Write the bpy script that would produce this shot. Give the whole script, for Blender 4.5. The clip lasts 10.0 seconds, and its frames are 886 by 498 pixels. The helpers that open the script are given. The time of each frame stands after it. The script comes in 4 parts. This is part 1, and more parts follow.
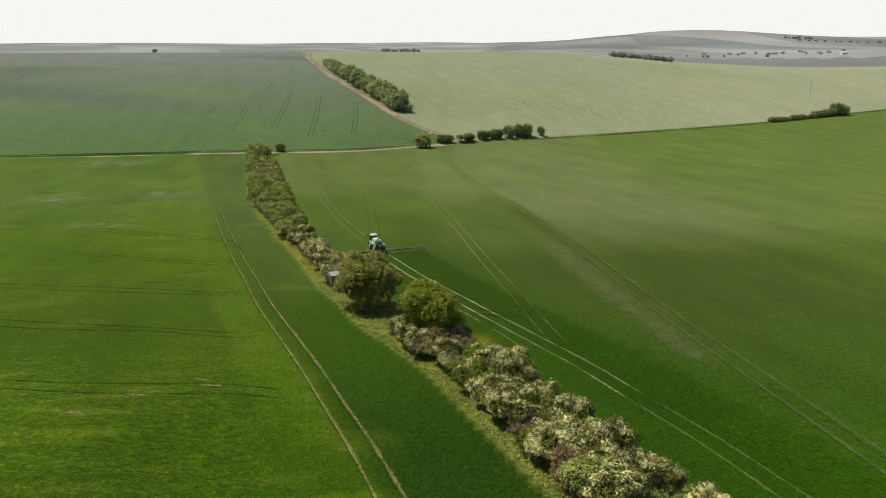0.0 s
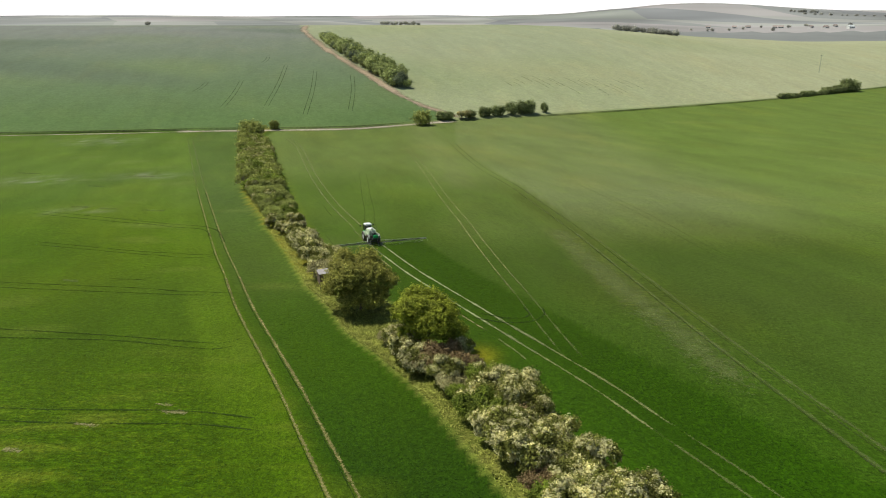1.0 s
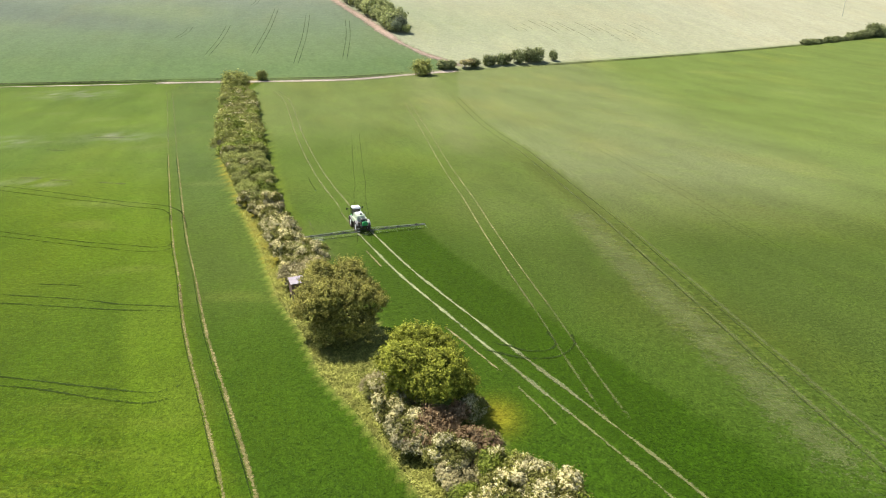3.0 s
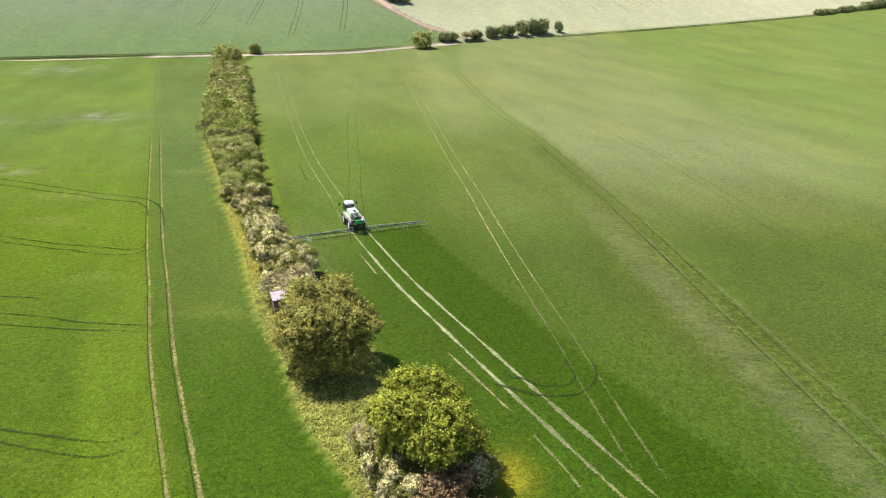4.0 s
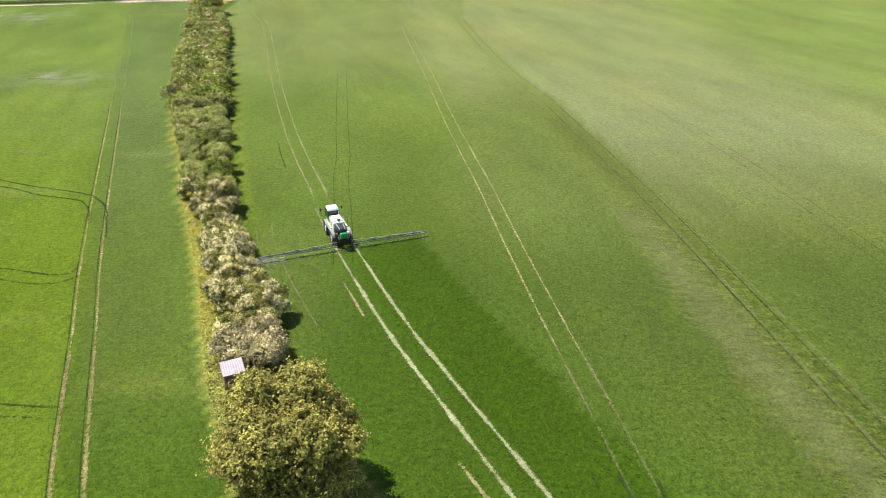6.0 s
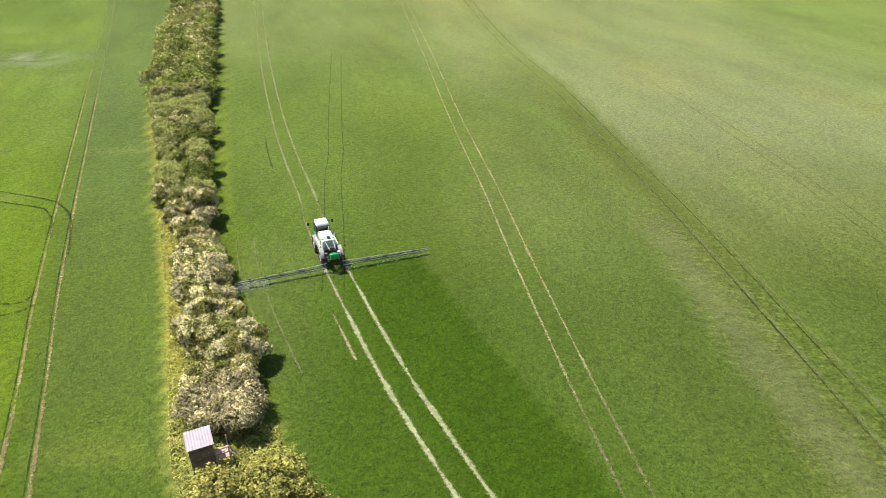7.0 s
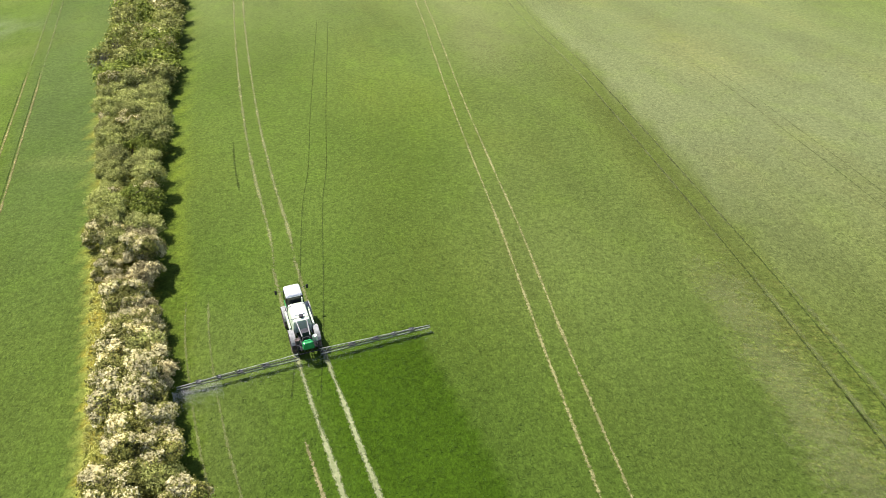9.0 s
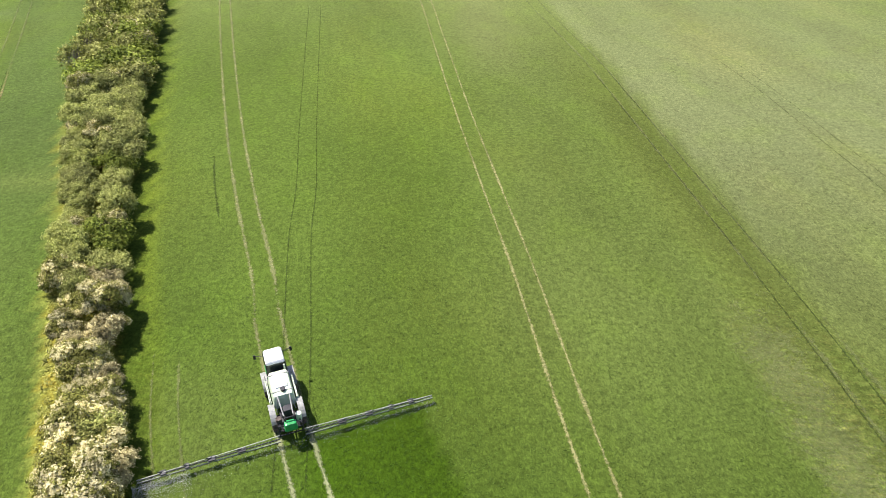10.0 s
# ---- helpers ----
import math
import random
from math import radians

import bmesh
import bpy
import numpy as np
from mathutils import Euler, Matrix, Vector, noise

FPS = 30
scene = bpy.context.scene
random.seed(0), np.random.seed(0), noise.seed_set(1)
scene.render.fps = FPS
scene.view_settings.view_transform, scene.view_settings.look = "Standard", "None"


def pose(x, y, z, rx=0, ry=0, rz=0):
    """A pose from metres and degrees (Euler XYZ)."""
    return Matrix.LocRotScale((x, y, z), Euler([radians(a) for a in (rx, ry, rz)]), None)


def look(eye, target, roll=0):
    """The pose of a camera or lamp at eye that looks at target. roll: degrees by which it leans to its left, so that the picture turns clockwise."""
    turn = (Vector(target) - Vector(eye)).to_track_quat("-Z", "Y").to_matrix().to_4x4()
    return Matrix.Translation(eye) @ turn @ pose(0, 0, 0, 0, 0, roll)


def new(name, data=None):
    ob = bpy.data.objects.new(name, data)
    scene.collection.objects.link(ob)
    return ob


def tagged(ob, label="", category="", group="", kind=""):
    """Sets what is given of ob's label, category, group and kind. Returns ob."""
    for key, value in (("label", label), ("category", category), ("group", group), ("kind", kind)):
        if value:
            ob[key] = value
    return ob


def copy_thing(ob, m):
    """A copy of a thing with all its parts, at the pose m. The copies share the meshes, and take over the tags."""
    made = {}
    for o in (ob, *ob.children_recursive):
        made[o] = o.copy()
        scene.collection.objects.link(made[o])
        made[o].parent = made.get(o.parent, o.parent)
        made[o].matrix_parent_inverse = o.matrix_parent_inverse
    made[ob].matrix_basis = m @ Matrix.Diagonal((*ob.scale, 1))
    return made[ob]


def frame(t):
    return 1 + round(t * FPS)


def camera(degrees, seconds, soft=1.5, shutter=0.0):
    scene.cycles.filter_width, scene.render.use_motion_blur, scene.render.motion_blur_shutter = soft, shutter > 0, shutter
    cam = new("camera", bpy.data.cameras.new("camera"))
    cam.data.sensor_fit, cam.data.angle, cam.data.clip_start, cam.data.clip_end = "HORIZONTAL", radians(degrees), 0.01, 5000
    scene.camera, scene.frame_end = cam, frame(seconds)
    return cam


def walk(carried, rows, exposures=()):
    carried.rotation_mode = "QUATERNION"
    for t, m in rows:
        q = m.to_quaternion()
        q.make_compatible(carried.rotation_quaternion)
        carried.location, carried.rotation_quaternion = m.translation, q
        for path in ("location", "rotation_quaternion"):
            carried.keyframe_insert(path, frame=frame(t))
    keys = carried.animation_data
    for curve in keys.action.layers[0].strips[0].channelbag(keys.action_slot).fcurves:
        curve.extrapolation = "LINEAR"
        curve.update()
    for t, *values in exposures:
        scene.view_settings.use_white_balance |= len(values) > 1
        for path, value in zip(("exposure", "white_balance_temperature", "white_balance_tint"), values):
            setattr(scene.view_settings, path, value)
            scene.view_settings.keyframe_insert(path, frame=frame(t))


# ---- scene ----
cam = camera(64.0, 10.0, soft=0.95)
# seconds, x, y, z, yaw, pitch, roll
PATH = [
    (0.0, 0.000, 0.000, 26.040, 0.679, -16.178, 0.094),
    (0.5, -0.010, 5.135, 25.927, 0.691, -17.154, 0.036),
    (1.0, -0.043, 10.223, 25.846, 0.713, -18.166, -0.001),
    (1.5, -0.099, 15.272, 25.791, 0.740, -19.212, -0.021),
    (2.0, -0.178, 20.287, 25.756, 0.770, -20.290, -0.028),
    (2.5, -0.278, 25.274, 25.738, 0.800, -21.396, -0.026),
    (3.0, -0.398, 30.237, 25.731, 0.829, -22.528, -0.017),
    (3.5, -0.538, 35.180, 25.733, 0.854, -23.683, -0.004),
    (4.0, -0.696, 40.104, 25.741, 0.874, -24.858, 0.012),
    (4.5, -0.869, 45.013, 25.751, 0.889, -26.051, 0.029),
    (5.0, -1.057, 49.906, 25.763, 0.897, -27.259, 0.045),
    (5.5, -1.256, 54.785, 25.774, 0.898, -28.477, 0.061),
    (6.0, -1.464, 59.648, 25.783, 0.893, -29.704, 0.076),
    (6.5, -1.679, 64.494, 25.792, 0.882, -30.936, 0.089),
    (7.0, -1.898, 69.321, 25.799, 0.866, -32.169, 0.103),
    (7.5, -2.117, 74.126, 25.805, 0.846, -33.401, 0.118),
    (8.0, -2.334, 78.905, 25.812, 0.824, -34.628, 0.136),
    (8.5, -2.544, 83.653, 25.822, 0.802, -35.846, 0.158),
    (9.0, -2.743, 88.364, 25.837, 0.781, -37.051, 0.187),
    (9.5, -2.929, 93.032, 25.859, 0.766, -38.241, 0.227),
    (10.0, -3.095, 97.650, 25.894, 0.758, -39.410, 0.279),
]
EXPOSURES = [(0.0, -0.28, 6600, 1), (1.0, -0.04, 6600, 1), (1.5, 0.28, 6550, 5), (2.0, 0.52, 6500, 10), (2.5, 0.64, 6400, 15), (4.5, 0.82, 6250, 20), (10.0, 0.84, 6200, 22)]
walk(cam, [(t, pose(x, y, z, 90 + pitch, roll, yaw)) for t, x, y, z, yaw, pitch, roll in PATH], EXPOSURES)

# ---- daylight ----
SUN_AWAY = Vector((-0.83, 0.56, 0)).normalized()
SUN_HIGH = radians(58)
world = bpy.data.worlds.new("sky")
scene.world = world
world.use_nodes = True
wn = world.node_tree.nodes
sky = wn.new("ShaderNodeTexSky")
sky.sky_type, sky.sun_disc = "NISHITA", False
sky.sun_elevation, sky.sun_rotation = SUN_HIGH, math.atan2(SUN_AWAY.x, SUN_AWAY.y)
sky.dust_density, sky.air_density = 1.0, 1.0
wn["Background"].inputs["Strength"].default_value = 0.085
world.node_tree.links.new(sky.outputs[0], wn["Background"].inputs["Color"])
sun = new("sun", bpy.data.lights.new("sun", "SUN"))
sun.data.energy, sun.data.angle, sun.data.color = 4.8, radians(0.6), (1.0, 0.95, 0.86)
to_sun = SUN_AWAY * math.cos(SUN_HIGH) + Vector((0, 0, math.sin(SUN_HIGH)))
sun.matrix_world = look(to_sun * 300, (0, 0, 0))

# ---- materials ----
def material(name, rough=0.8, spec=0.2, metal=0.0):
    m = bpy.data.materials.new(name)
    m.use_nodes = True
    b = m.node_tree.nodes["Principled BSDF"]
    b.inputs["Roughness"].default_value = rough
    b.inputs["Specular IOR Level"].default_value = spec
    b.inputs["Metallic"].default_value = metal
    return m, m.node_tree.nodes, m.node_tree.links, b


def math_node(n, l, op, a, b):
    k = n.new("ShaderNodeMath")
    k.operation = op
    for i, v in enumerate((a, b)):
        if isinstance(v, (int, float)):
            k.inputs[i].default_value = v
        else:
            l.new(v, k.inputs[i])
    return k.outputs[0]


def noise_node(n, l, scale, detail=3.0, vec=None, rough=0.55):
    k = n.new("ShaderNodeTexNoise")
    k.inputs["Scale"].default_value, k.inputs["Detail"].default_value, k.inputs["Roughness"].default_value = scale, detail, rough
    if vec is None:
        g = n.new("ShaderNodeNewGeometry")
        vec = g.outputs["Position"]
    l.new(vec, k.inputs["Vector"])
    return k.outputs[0]


def spread(n, l, value, lo, hi, a=0.3, b=0.7):
    """A value between a and b, spread over lo to hi."""
    k = n.new("ShaderNodeMapRange")
    for i, v in enumerate((a, b, lo, hi)):
        k.inputs[i + 1].default_value = v
    l.new(value, k.inputs[0])
    return k.outputs[0]


def mix_colour(n, l, fac, a, b, blend="MIX"):
    k = n.new("ShaderNodeMix")
    k.data_type, k.blend_type = "RGBA", blend
    for i, v in ((0, fac), (6, a), (7, b)):
        if isinstance(v, (int, float)):
            k.inputs[i].default_value = v
        elif isinstance(v, tuple):
            k.inputs[i].default_value = (*v, 1)
        else:
            l.new(v, k.inputs[i])
    return k.outputs[2]


def grey(n, l, value):
    k = n.new("ShaderNodeCombineColor")
    for i in range(3):
        l.new(value, k.inputs[i])
    return k.outputs[0]


def bump(n, l, b, value, strength, distance):
    k = n.new("ShaderNodeBump")
    k.inputs["Strength"].default_value, k.inputs["Distance"].default_value = strength, distance
    l.new(value, k.inputs["Height"])
    l.new(k.outputs[0], b.inputs["Normal"])


def stretched(n, l, angle, sx, sy):
    """World places turned by angle degrees and squeezed, for drilled rows."""
    g, k = n.new("ShaderNodeNewGeometry"), n.new("ShaderNodeMapping")
    k.vector_type = "TEXTURE"
    k.inputs["Rotation"].default_value[2] = radians(angle)
    k.inputs["Scale"].default_value = (sx, sy, 40 * sy)
    l.new(g.outputs["Position"], k.inputs["Vector"])
    return k.outputs[0]


def see_through(m, n, l, b, share, colour):
    """Lets some light pass through thin leaves."""
    t, s = n.new("ShaderNodeBsdfTranslucent"), n.new("ShaderNodeMixShader")
    if isinstance(colour, tuple):
        t.inputs["Color"].default_value = (*colour, 1)
    else:
        l.new(colour, t.inputs["Color"])
    s.inputs[0].default_value = share
    l.new(b.outputs[0], s.inputs[1])
    l.new(t.outputs[0], s.inputs[2])
    l.new(s.outputs[0], n["Material Output"].inputs["Surface"])


def crop_ground(name, fine=6.5, patch=1.0, relief=0.7, grain=0.6):
    """Crop in drilled rows; the tone attribute gives its colour and, in its alpha, how patchy and combed it stands."""
    m, n, l, b = material(name, 0.88, 0.03)
    a = n.new("ShaderNodeAttribute")
    a.attribute_name = "tone"
    rows = stretched(n, l, 14, 1.0, 1.5)
    v1 = spread(n, l, noise_node(n, l, fine, 5, rows, 0.85), 1 - 0.8 * grain, 1 + 0.8 * grain, 0.36, 0.64)
    v2 = spread(n, l, noise_node(n, l, 0.09, 4, stretched(n, l, 14, 1.0, 3.5)), 1 - 0.13 * patch, 1 + 0.13 * patch)
    v = math_node(n, l, "MULTIPLY", v1, v2)
    gaps = spread(n, l, noise_node(n, l, fine * 0.3, 3, rows, 0.7), 1.0, 1 - 0.7 * grain, 0.6, 0.72)
    v = math_node(n, l, "MULTIPLY", v, gaps)
    tufty = spread(n, l, noise_node(n, l, fine * 0.36, 2, None, 0.6), 1 - 0.32 * grain, 1 + 0.32 * grain, 0.36, 0.64)
    v = math_node(n, l, "MULTIPLY", v, tufty)
    combed = stretched(n, l, -8, 1.3, 0.5)
    row = spread(n, l, noise_node(n, l, 1.3, 5, combed, 0.75), -0.5, 0.55, 0.36, 0.64)
    row = math_node(n, l, "ADD", math_node(n, l, "MULTIPLY", row, math_node(n, l, "MULTIPLY", a.outputs["Alpha"], 0.7)), 1.0)
    v = math_node(n, l, "MULTIPLY", v, row)
    c = mix_colour(n, l, 1.0, a.outputs["Color"], grey(n, l, v), "MULTIPLY")
    warm = spread(n, l, noise_node(n, l, 0.045, 5, stretched(n, l, 14, 1.0, 2.5)), 0.0, 0.4 * patch, 0.5, 0.72)
    c = mix_colour(n, l, warm, c, mix_colour(n, l, 1.0, c, (1.35, 1.12, 0.9), "MULTIPLY"))
    lush = spread(n, l, noise_node(n, l, 0.22, 3, rows), 0.0, 0.26 * patch, 0.5, 0.72)
    c = mix_colour(n, l, lush, c, mix_colour(n, l, 1.0, c, (1.12, 1.3, 0.7), "MULTIPLY"))
    straw = spread(n, l, noise_node(n, l, 1.0, 5, combed, 0.8), 0.0, 0.75, 0.5, 0.7)
    c = mix_colour(n, l, math_node(n, l, "MULTIPLY", straw, a.outputs["Alpha"]), c, mix_colour(n, l, 1.0, c, (1.85, 1.4, 1.7), "MULTIPLY"))
    l.new(c, b.inputs["Base Color"])
    bump(n, l, b, noise_node(n, l, fine * 0.6, 4, rows, 0.75), relief, 0.16)
    return m


CROP = crop_ground("crop", grain=0.46, relief=0.6)
FAR_CROP = crop_ground("distant_crop", 0.9, 0.5, 0.15, 0.16)


def crop_blades():
    m, n, l, b = material("crop_blades", 0.75, 0.1)
    a, g = n.new("ShaderNodeAttribute"), n.new("ShaderNodeNewGeometry")
    a.attribute_name = "tone"
    v = spread(n, l, g.outputs["Random Per Island"], 0.95, 1.7, 0.0, 1.0)
    c = mix_colour(n, l, 1.0, a.outputs["Color"], grey(n, l, v), "MULTIPLY")
    l.new(c, b.inputs["Base Color"])
    see_through(m, n, l, b, 0.35, c)
    return m


BLADES = crop_blades()


def leaf(name, dark, light, share=0.2, rough=0.65):
    m, n, l, b = material(name, rough, 0.12)
    g, o = n.new("ShaderNodeNewGeometry"), n.new("ShaderNodeObjectInfo")
    c = mix_colour(n, l, g.outputs["Random Per Island"], dark, light)
    v = spread(n, l, noise_node(n, l, 0.9, 3), 0.62, 1.3, 0.34, 0.66)
    c = mix_colour(n, l, 1.0, c, grey(n, l, v), "MULTIPLY")
    w = spread(n, l, o.outputs["Random"], 0.72, 1.22, 0.0, 1.0)
    c = mix_colour(n, l, 1.0, c, grey(n, l, w), "MULTIPLY")
    l.new(c, b.inputs["Base Color"])
    see_through(m, n, l, b, share, c)
    return m


LEAF = {
    "hawthorn": leaf("hawthorn_leaf", (0.095, 0.10, 0.018), (0.31, 0.315, 0.07)),
    "green": leaf("green_leaf", (0.075, 0.11, 0.012), (0.3, 0.36, 0.045)),
    "walnut": leaf("walnut_leaf", (0.125, 0.13, 0.024), (0.44, 0.41, 0.09)),
    "olive": leaf("olive_leaf", (0.14, 0.155, 0.032), (0.45, 0.47, 0.12)),
    "maple": leaf("maple_leaf", (0.14, 0.17, 0.016), (0.47, 0.50, 0.055)),
    "pale": leaf("pale_leaf", (0.15, 0.175, 0.03), (0.5, 0.53, 0.15)),
    "brown": leaf("brown_leaf", (0.16, 0.1, 0.045), (0.4, 0.29, 0.14)),
    "grey": leaf("grey_leaf", (0.22, 0.195, 0.08), (0.50, 0.45, 0.21)),
    "distant": leaf("distant_leaf", (0.10, 0.13, 0.045), (0.36, 0.39, 0.15)),
    "wood": leaf("wood_leaf", (0.20, 0.24, 0.09), (0.50, 0.54, 0.20), 0.4),
    "wood_dark": leaf("wood_dark_leaf", (0.12, 0.15, 0.09), (0.30, 0.34, 0.19), 0.35),
    # far trees: the haze before them is put into this pale leaf colour
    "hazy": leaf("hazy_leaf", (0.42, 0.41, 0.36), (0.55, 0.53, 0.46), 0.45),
}
BLOSSOM = leaf("blossom", (0.60, 0.54, 0.25), (0.90, 0.84, 0.46), 0.3, 0.8)
VERGE = leaf("verge_grass", (0.13, 0.145, 0.02), (0.42, 0.43, 0.10), 0.3, 0.7)


def speckled(name, dark, light, scale, rough=0.9, spec=0.15, relief=0.4, depth=0.05, scale2=None):
    m, n, l, b = material(name, rough, spec)
    f = spread(n, l, noise_node(n, l, scale, 4, rough=0.7), 0.0, 1.0)
    c = mix_colour(n, l, f, dark, light)
    v = spread(n, l, noise_node(n, l, scale2 or scale * 0.08, 3), 0.8, 1.2)
    c = mix_colour(n, l, 1.0, c, grey(n, l, v), "MULTIPLY")
    l.new(c, b.inputs["Base Color"])
    bump(n, l, b, noise_node(n, l, scale * 1.5, 3), relief, depth)
    return m


def worn(name, dark, light, scale, cover, patch=0.35, frill=1.0):
    """A speckled material for strips that thins out unevenly towards the strip's sides."""
    m = speckled(name, dark, light, scale, 0.95, 0.04)
    n, l = m.node_tree.nodes, m.node_tree.links
    a = n.new("ShaderNodeAttribute")
    a.attribute_name = "edge"
    v = math_node(n, l, "ADD", math_node(n, l, "MULTIPLY", a.outputs["Fac"], 1.3), spread(n, l, noise_node(n, l, 4.5, 4, rough=0.75), -0.2 - 0.8 * frill, -0.2 + 0.8 * frill))
    v = math_node(n, l, "ADD", v, spread(n, l, noise_node(n, l, patch, 3), -0.45, 0.35))
    k = spread(n, l, v, 0.0, cover, 0.2, 0.75)
    t, s = n.new("ShaderNodeBsdfTransparent"), n.new("ShaderNodeMixShader")
    l.new(k, s.inputs[0])
    l.new(t.outputs[0], s.inputs[1])
    l.new(n["Principled BSDF"].outputs[0], s.inputs[2])
    l.new(s.outputs[0], n["Material Output"].inputs["Surface"])
    return m


FLAT_CROP = worn("flattened_crop", (0.16, 0.20, 0.075), (0.35, 0.37, 0.185), 3.0, 0.76, 0.35, 0.55)
OLD_TRACK = worn("worn_crop", (0.14, 0.165, 0.05), (0.28, 0.28, 0.12), 2.0, 0.62)
SOIL = worn("dry_soil", (0.17, 0.16, 0.06), (0.37, 0.34, 0.16), 2.5, 0.66)
TRAMLINE = worn("tramline_soil", (0.14, 0.13, 0.04), (0.37, 0.32, 0.13), 2.5, 0.6)
STRAW = worn("straw_track", (0.15, 0.155, 0.045), (0.37, 0.36, 0.15), 2.5, 0.62)
ROUGH_CROP = worn("rough_thin_crop", (0.08, 0.11, 0.03), (0.21, 0.225, 0.09), 4.0, 0.36, 0.8)
DIM = worn("dull_streak", (0.15, 0.165, 0.08), (0.21, 0.22, 0.12), 1.5, 0.6)
FAINT = worn("faint_track", (0.10, 0.13, 0.035), (0.24, 0.25, 0.10), 2.0, 0.42)
FAR_RUT = worn("distant_rut", (0.045, 0.075, 0.024), (0.085, 0.125, 0.045), 1.0, 0.6)
DOTS = worn("broken_rut", (0.02, 0.035, 0.008), (0.06, 0.085, 0.02), 3.0, 0.56, 2.2)
SPECKS = worn("dark_specks", (0.045, 0.06, 0.01), (0.10, 0.115, 0.03), 5.0, 0.15, 1.5)
# ruts lie flat; the shade in their gaps is put into these dark colours
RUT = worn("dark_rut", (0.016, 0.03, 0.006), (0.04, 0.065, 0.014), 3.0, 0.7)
SOFT_RUT = worn("soft_rut", (0.030, 0.048, 0.010), (0.075, 0.10, 0.028), 3.0, 0.62, 1.2)
LANE = worn("lane_earth", (0.3, 0.25, 0.18), (0.5, 0.44, 0.34), 0.6, 1.0, 0.03)
PLOUGHED = worn("bare_earth", (0.24, 0.18, 0.12), (0.40, 0.31, 0.23), 0.4, 1.0, 0.03)
BANK = worn("bank_grass", (0.02, 0.03, 0.01), (0.07, 0.085, 0.03), 0.8, 0.9, 0.03)
BARK = speckled("bark", (0.06, 0.045, 0.03), (0.2, 0.16, 0.12), 9.0)
GREY_BARK = speckled("grey_bark", (0.13, 0.11, 0.09), (0.33, 0.29, 0.24), 9.0)
WEATHERED = speckled("weathered_board", (0.12, 0.082, 0.06), (0.25, 0.18, 0.135), 7.0)
PALE_WOOD = speckled("pale_timber", (0.3, 0.22, 0.16), (0.5, 0.4, 0.32), 7.0)
SHEET_ROOF = speckled("grey_sheet_roof", (0.31, 0.275, 0.27), (0.43, 0.385, 0.375), 2.5, 0.6, 0.3)
WHITE_PAINT = speckled("white_paint", (0.66, 0.67, 0.64), (0.82, 0.83, 0.8), 3.0, 0.35, 0.5, 0.05, 0.01)
PALE_TANK = speckled("pale_green_tank", (0.46, 0.56, 0.36), (0.62, 0.70, 0.50), 2.0, 0.45, 0.4, 0.05, 0.01)
GREEN_PAINT = speckled("green_paint", (0.01, 0.26, 0.05), (0.02, 0.4, 0.1), 3.0, 0.35, 0.5, 0.05, 0.01)
BLACK_STEEL = speckled("black_steel", (0.012, 0.012, 0.012), (0.04, 0.04, 0.04), 6.0, 0.5, 0.4, 0.05, 0.01)
GREY_STEEL = speckled("grey_steel", (0.2, 0.21, 0.18), (0.38, 0.39, 0.34), 5.0, 0.45, 0.5, 0.05, 0.01)
BOOM_STEEL = speckled("pale_boom_steel", (0.30, 0.33, 0.25), (0.50, 0.52, 0.42), 5.0, 0.45, 0.5, 0.05, 0.01)
TYRE = speckled("tyre_rubber", (0.03, 0.026, 0.022), (0.20, 0.16, 0.13), 5.0, 0.9, 0.1)
DROPS = speckled("spray_drops", (0.72, 0.74, 0.74), (0.85, 0.86, 0.86), 6.0, 0.4, 0.5, 0.0, 0.01)
CAB_GLASS, _n, _l, _b = material("cab_glass", 0.05, 0.6)
_b.inputs["Base Color"].default_value = (0.02, 0.025, 0.025, 1)
WALL_WHITE = speckled("house_wall", (0.6, 0.58, 0.54), (0.75, 0.73, 0.69), 0.4)
ROOF_RED = speckled("house_roof", (0.36, 0.28, 0.25), (0.46, 0.38, 0.34), 0.6)


def plain_fields():
    """The patchwork of distant fields, with the haze put into their pale grey colours."""
    m, n, l, b = material("distant_fields", 0.95, 0.05)
    k = n.new("ShaderNodeTexVoronoi")
    k.inputs["Scale"].default_value = 1.0
    l.new(stretched(n, l, 24, 260, 900), k.inputs["Vector"])
    r = n.new("ShaderNodeValToRGB")
    r.color_ramp.interpolation = "CONSTANT"
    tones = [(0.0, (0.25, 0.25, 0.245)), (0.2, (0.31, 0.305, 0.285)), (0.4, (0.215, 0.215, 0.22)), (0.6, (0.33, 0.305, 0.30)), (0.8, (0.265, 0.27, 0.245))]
    while len(r.color_ramp.elements) < len(tones):
        r.color_ramp.elements.new(0.5)
    for e, (p, c) in zip(r.color_ramp.elements, tones):
        e.position, e.color = p, (*c, 1)
    s = n.new("ShaderNodeSeparateColor")
    l.new(k.outputs["Color"], s.inputs[0])
    l.new(s.outputs[0], r.inputs[0])
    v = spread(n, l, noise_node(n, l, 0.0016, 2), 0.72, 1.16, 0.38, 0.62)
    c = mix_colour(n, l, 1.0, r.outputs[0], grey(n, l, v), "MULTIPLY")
    l.new(c, b.inputs["Base Color"])
    return m


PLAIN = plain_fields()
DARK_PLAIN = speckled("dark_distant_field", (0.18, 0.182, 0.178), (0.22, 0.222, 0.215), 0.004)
def lerp(x, xs, ys):
    """Straight lines between the points, level beyond their ends."""
    if x <= xs[0]:
        return ys[0]
    for i in range(1, len(xs)):
        if x <= xs[i]:
            u = (x - xs[i - 1]) / (xs[i] - xs[i - 1])
            return ys[i - 1] + u * (ys[i] - ys[i - 1])
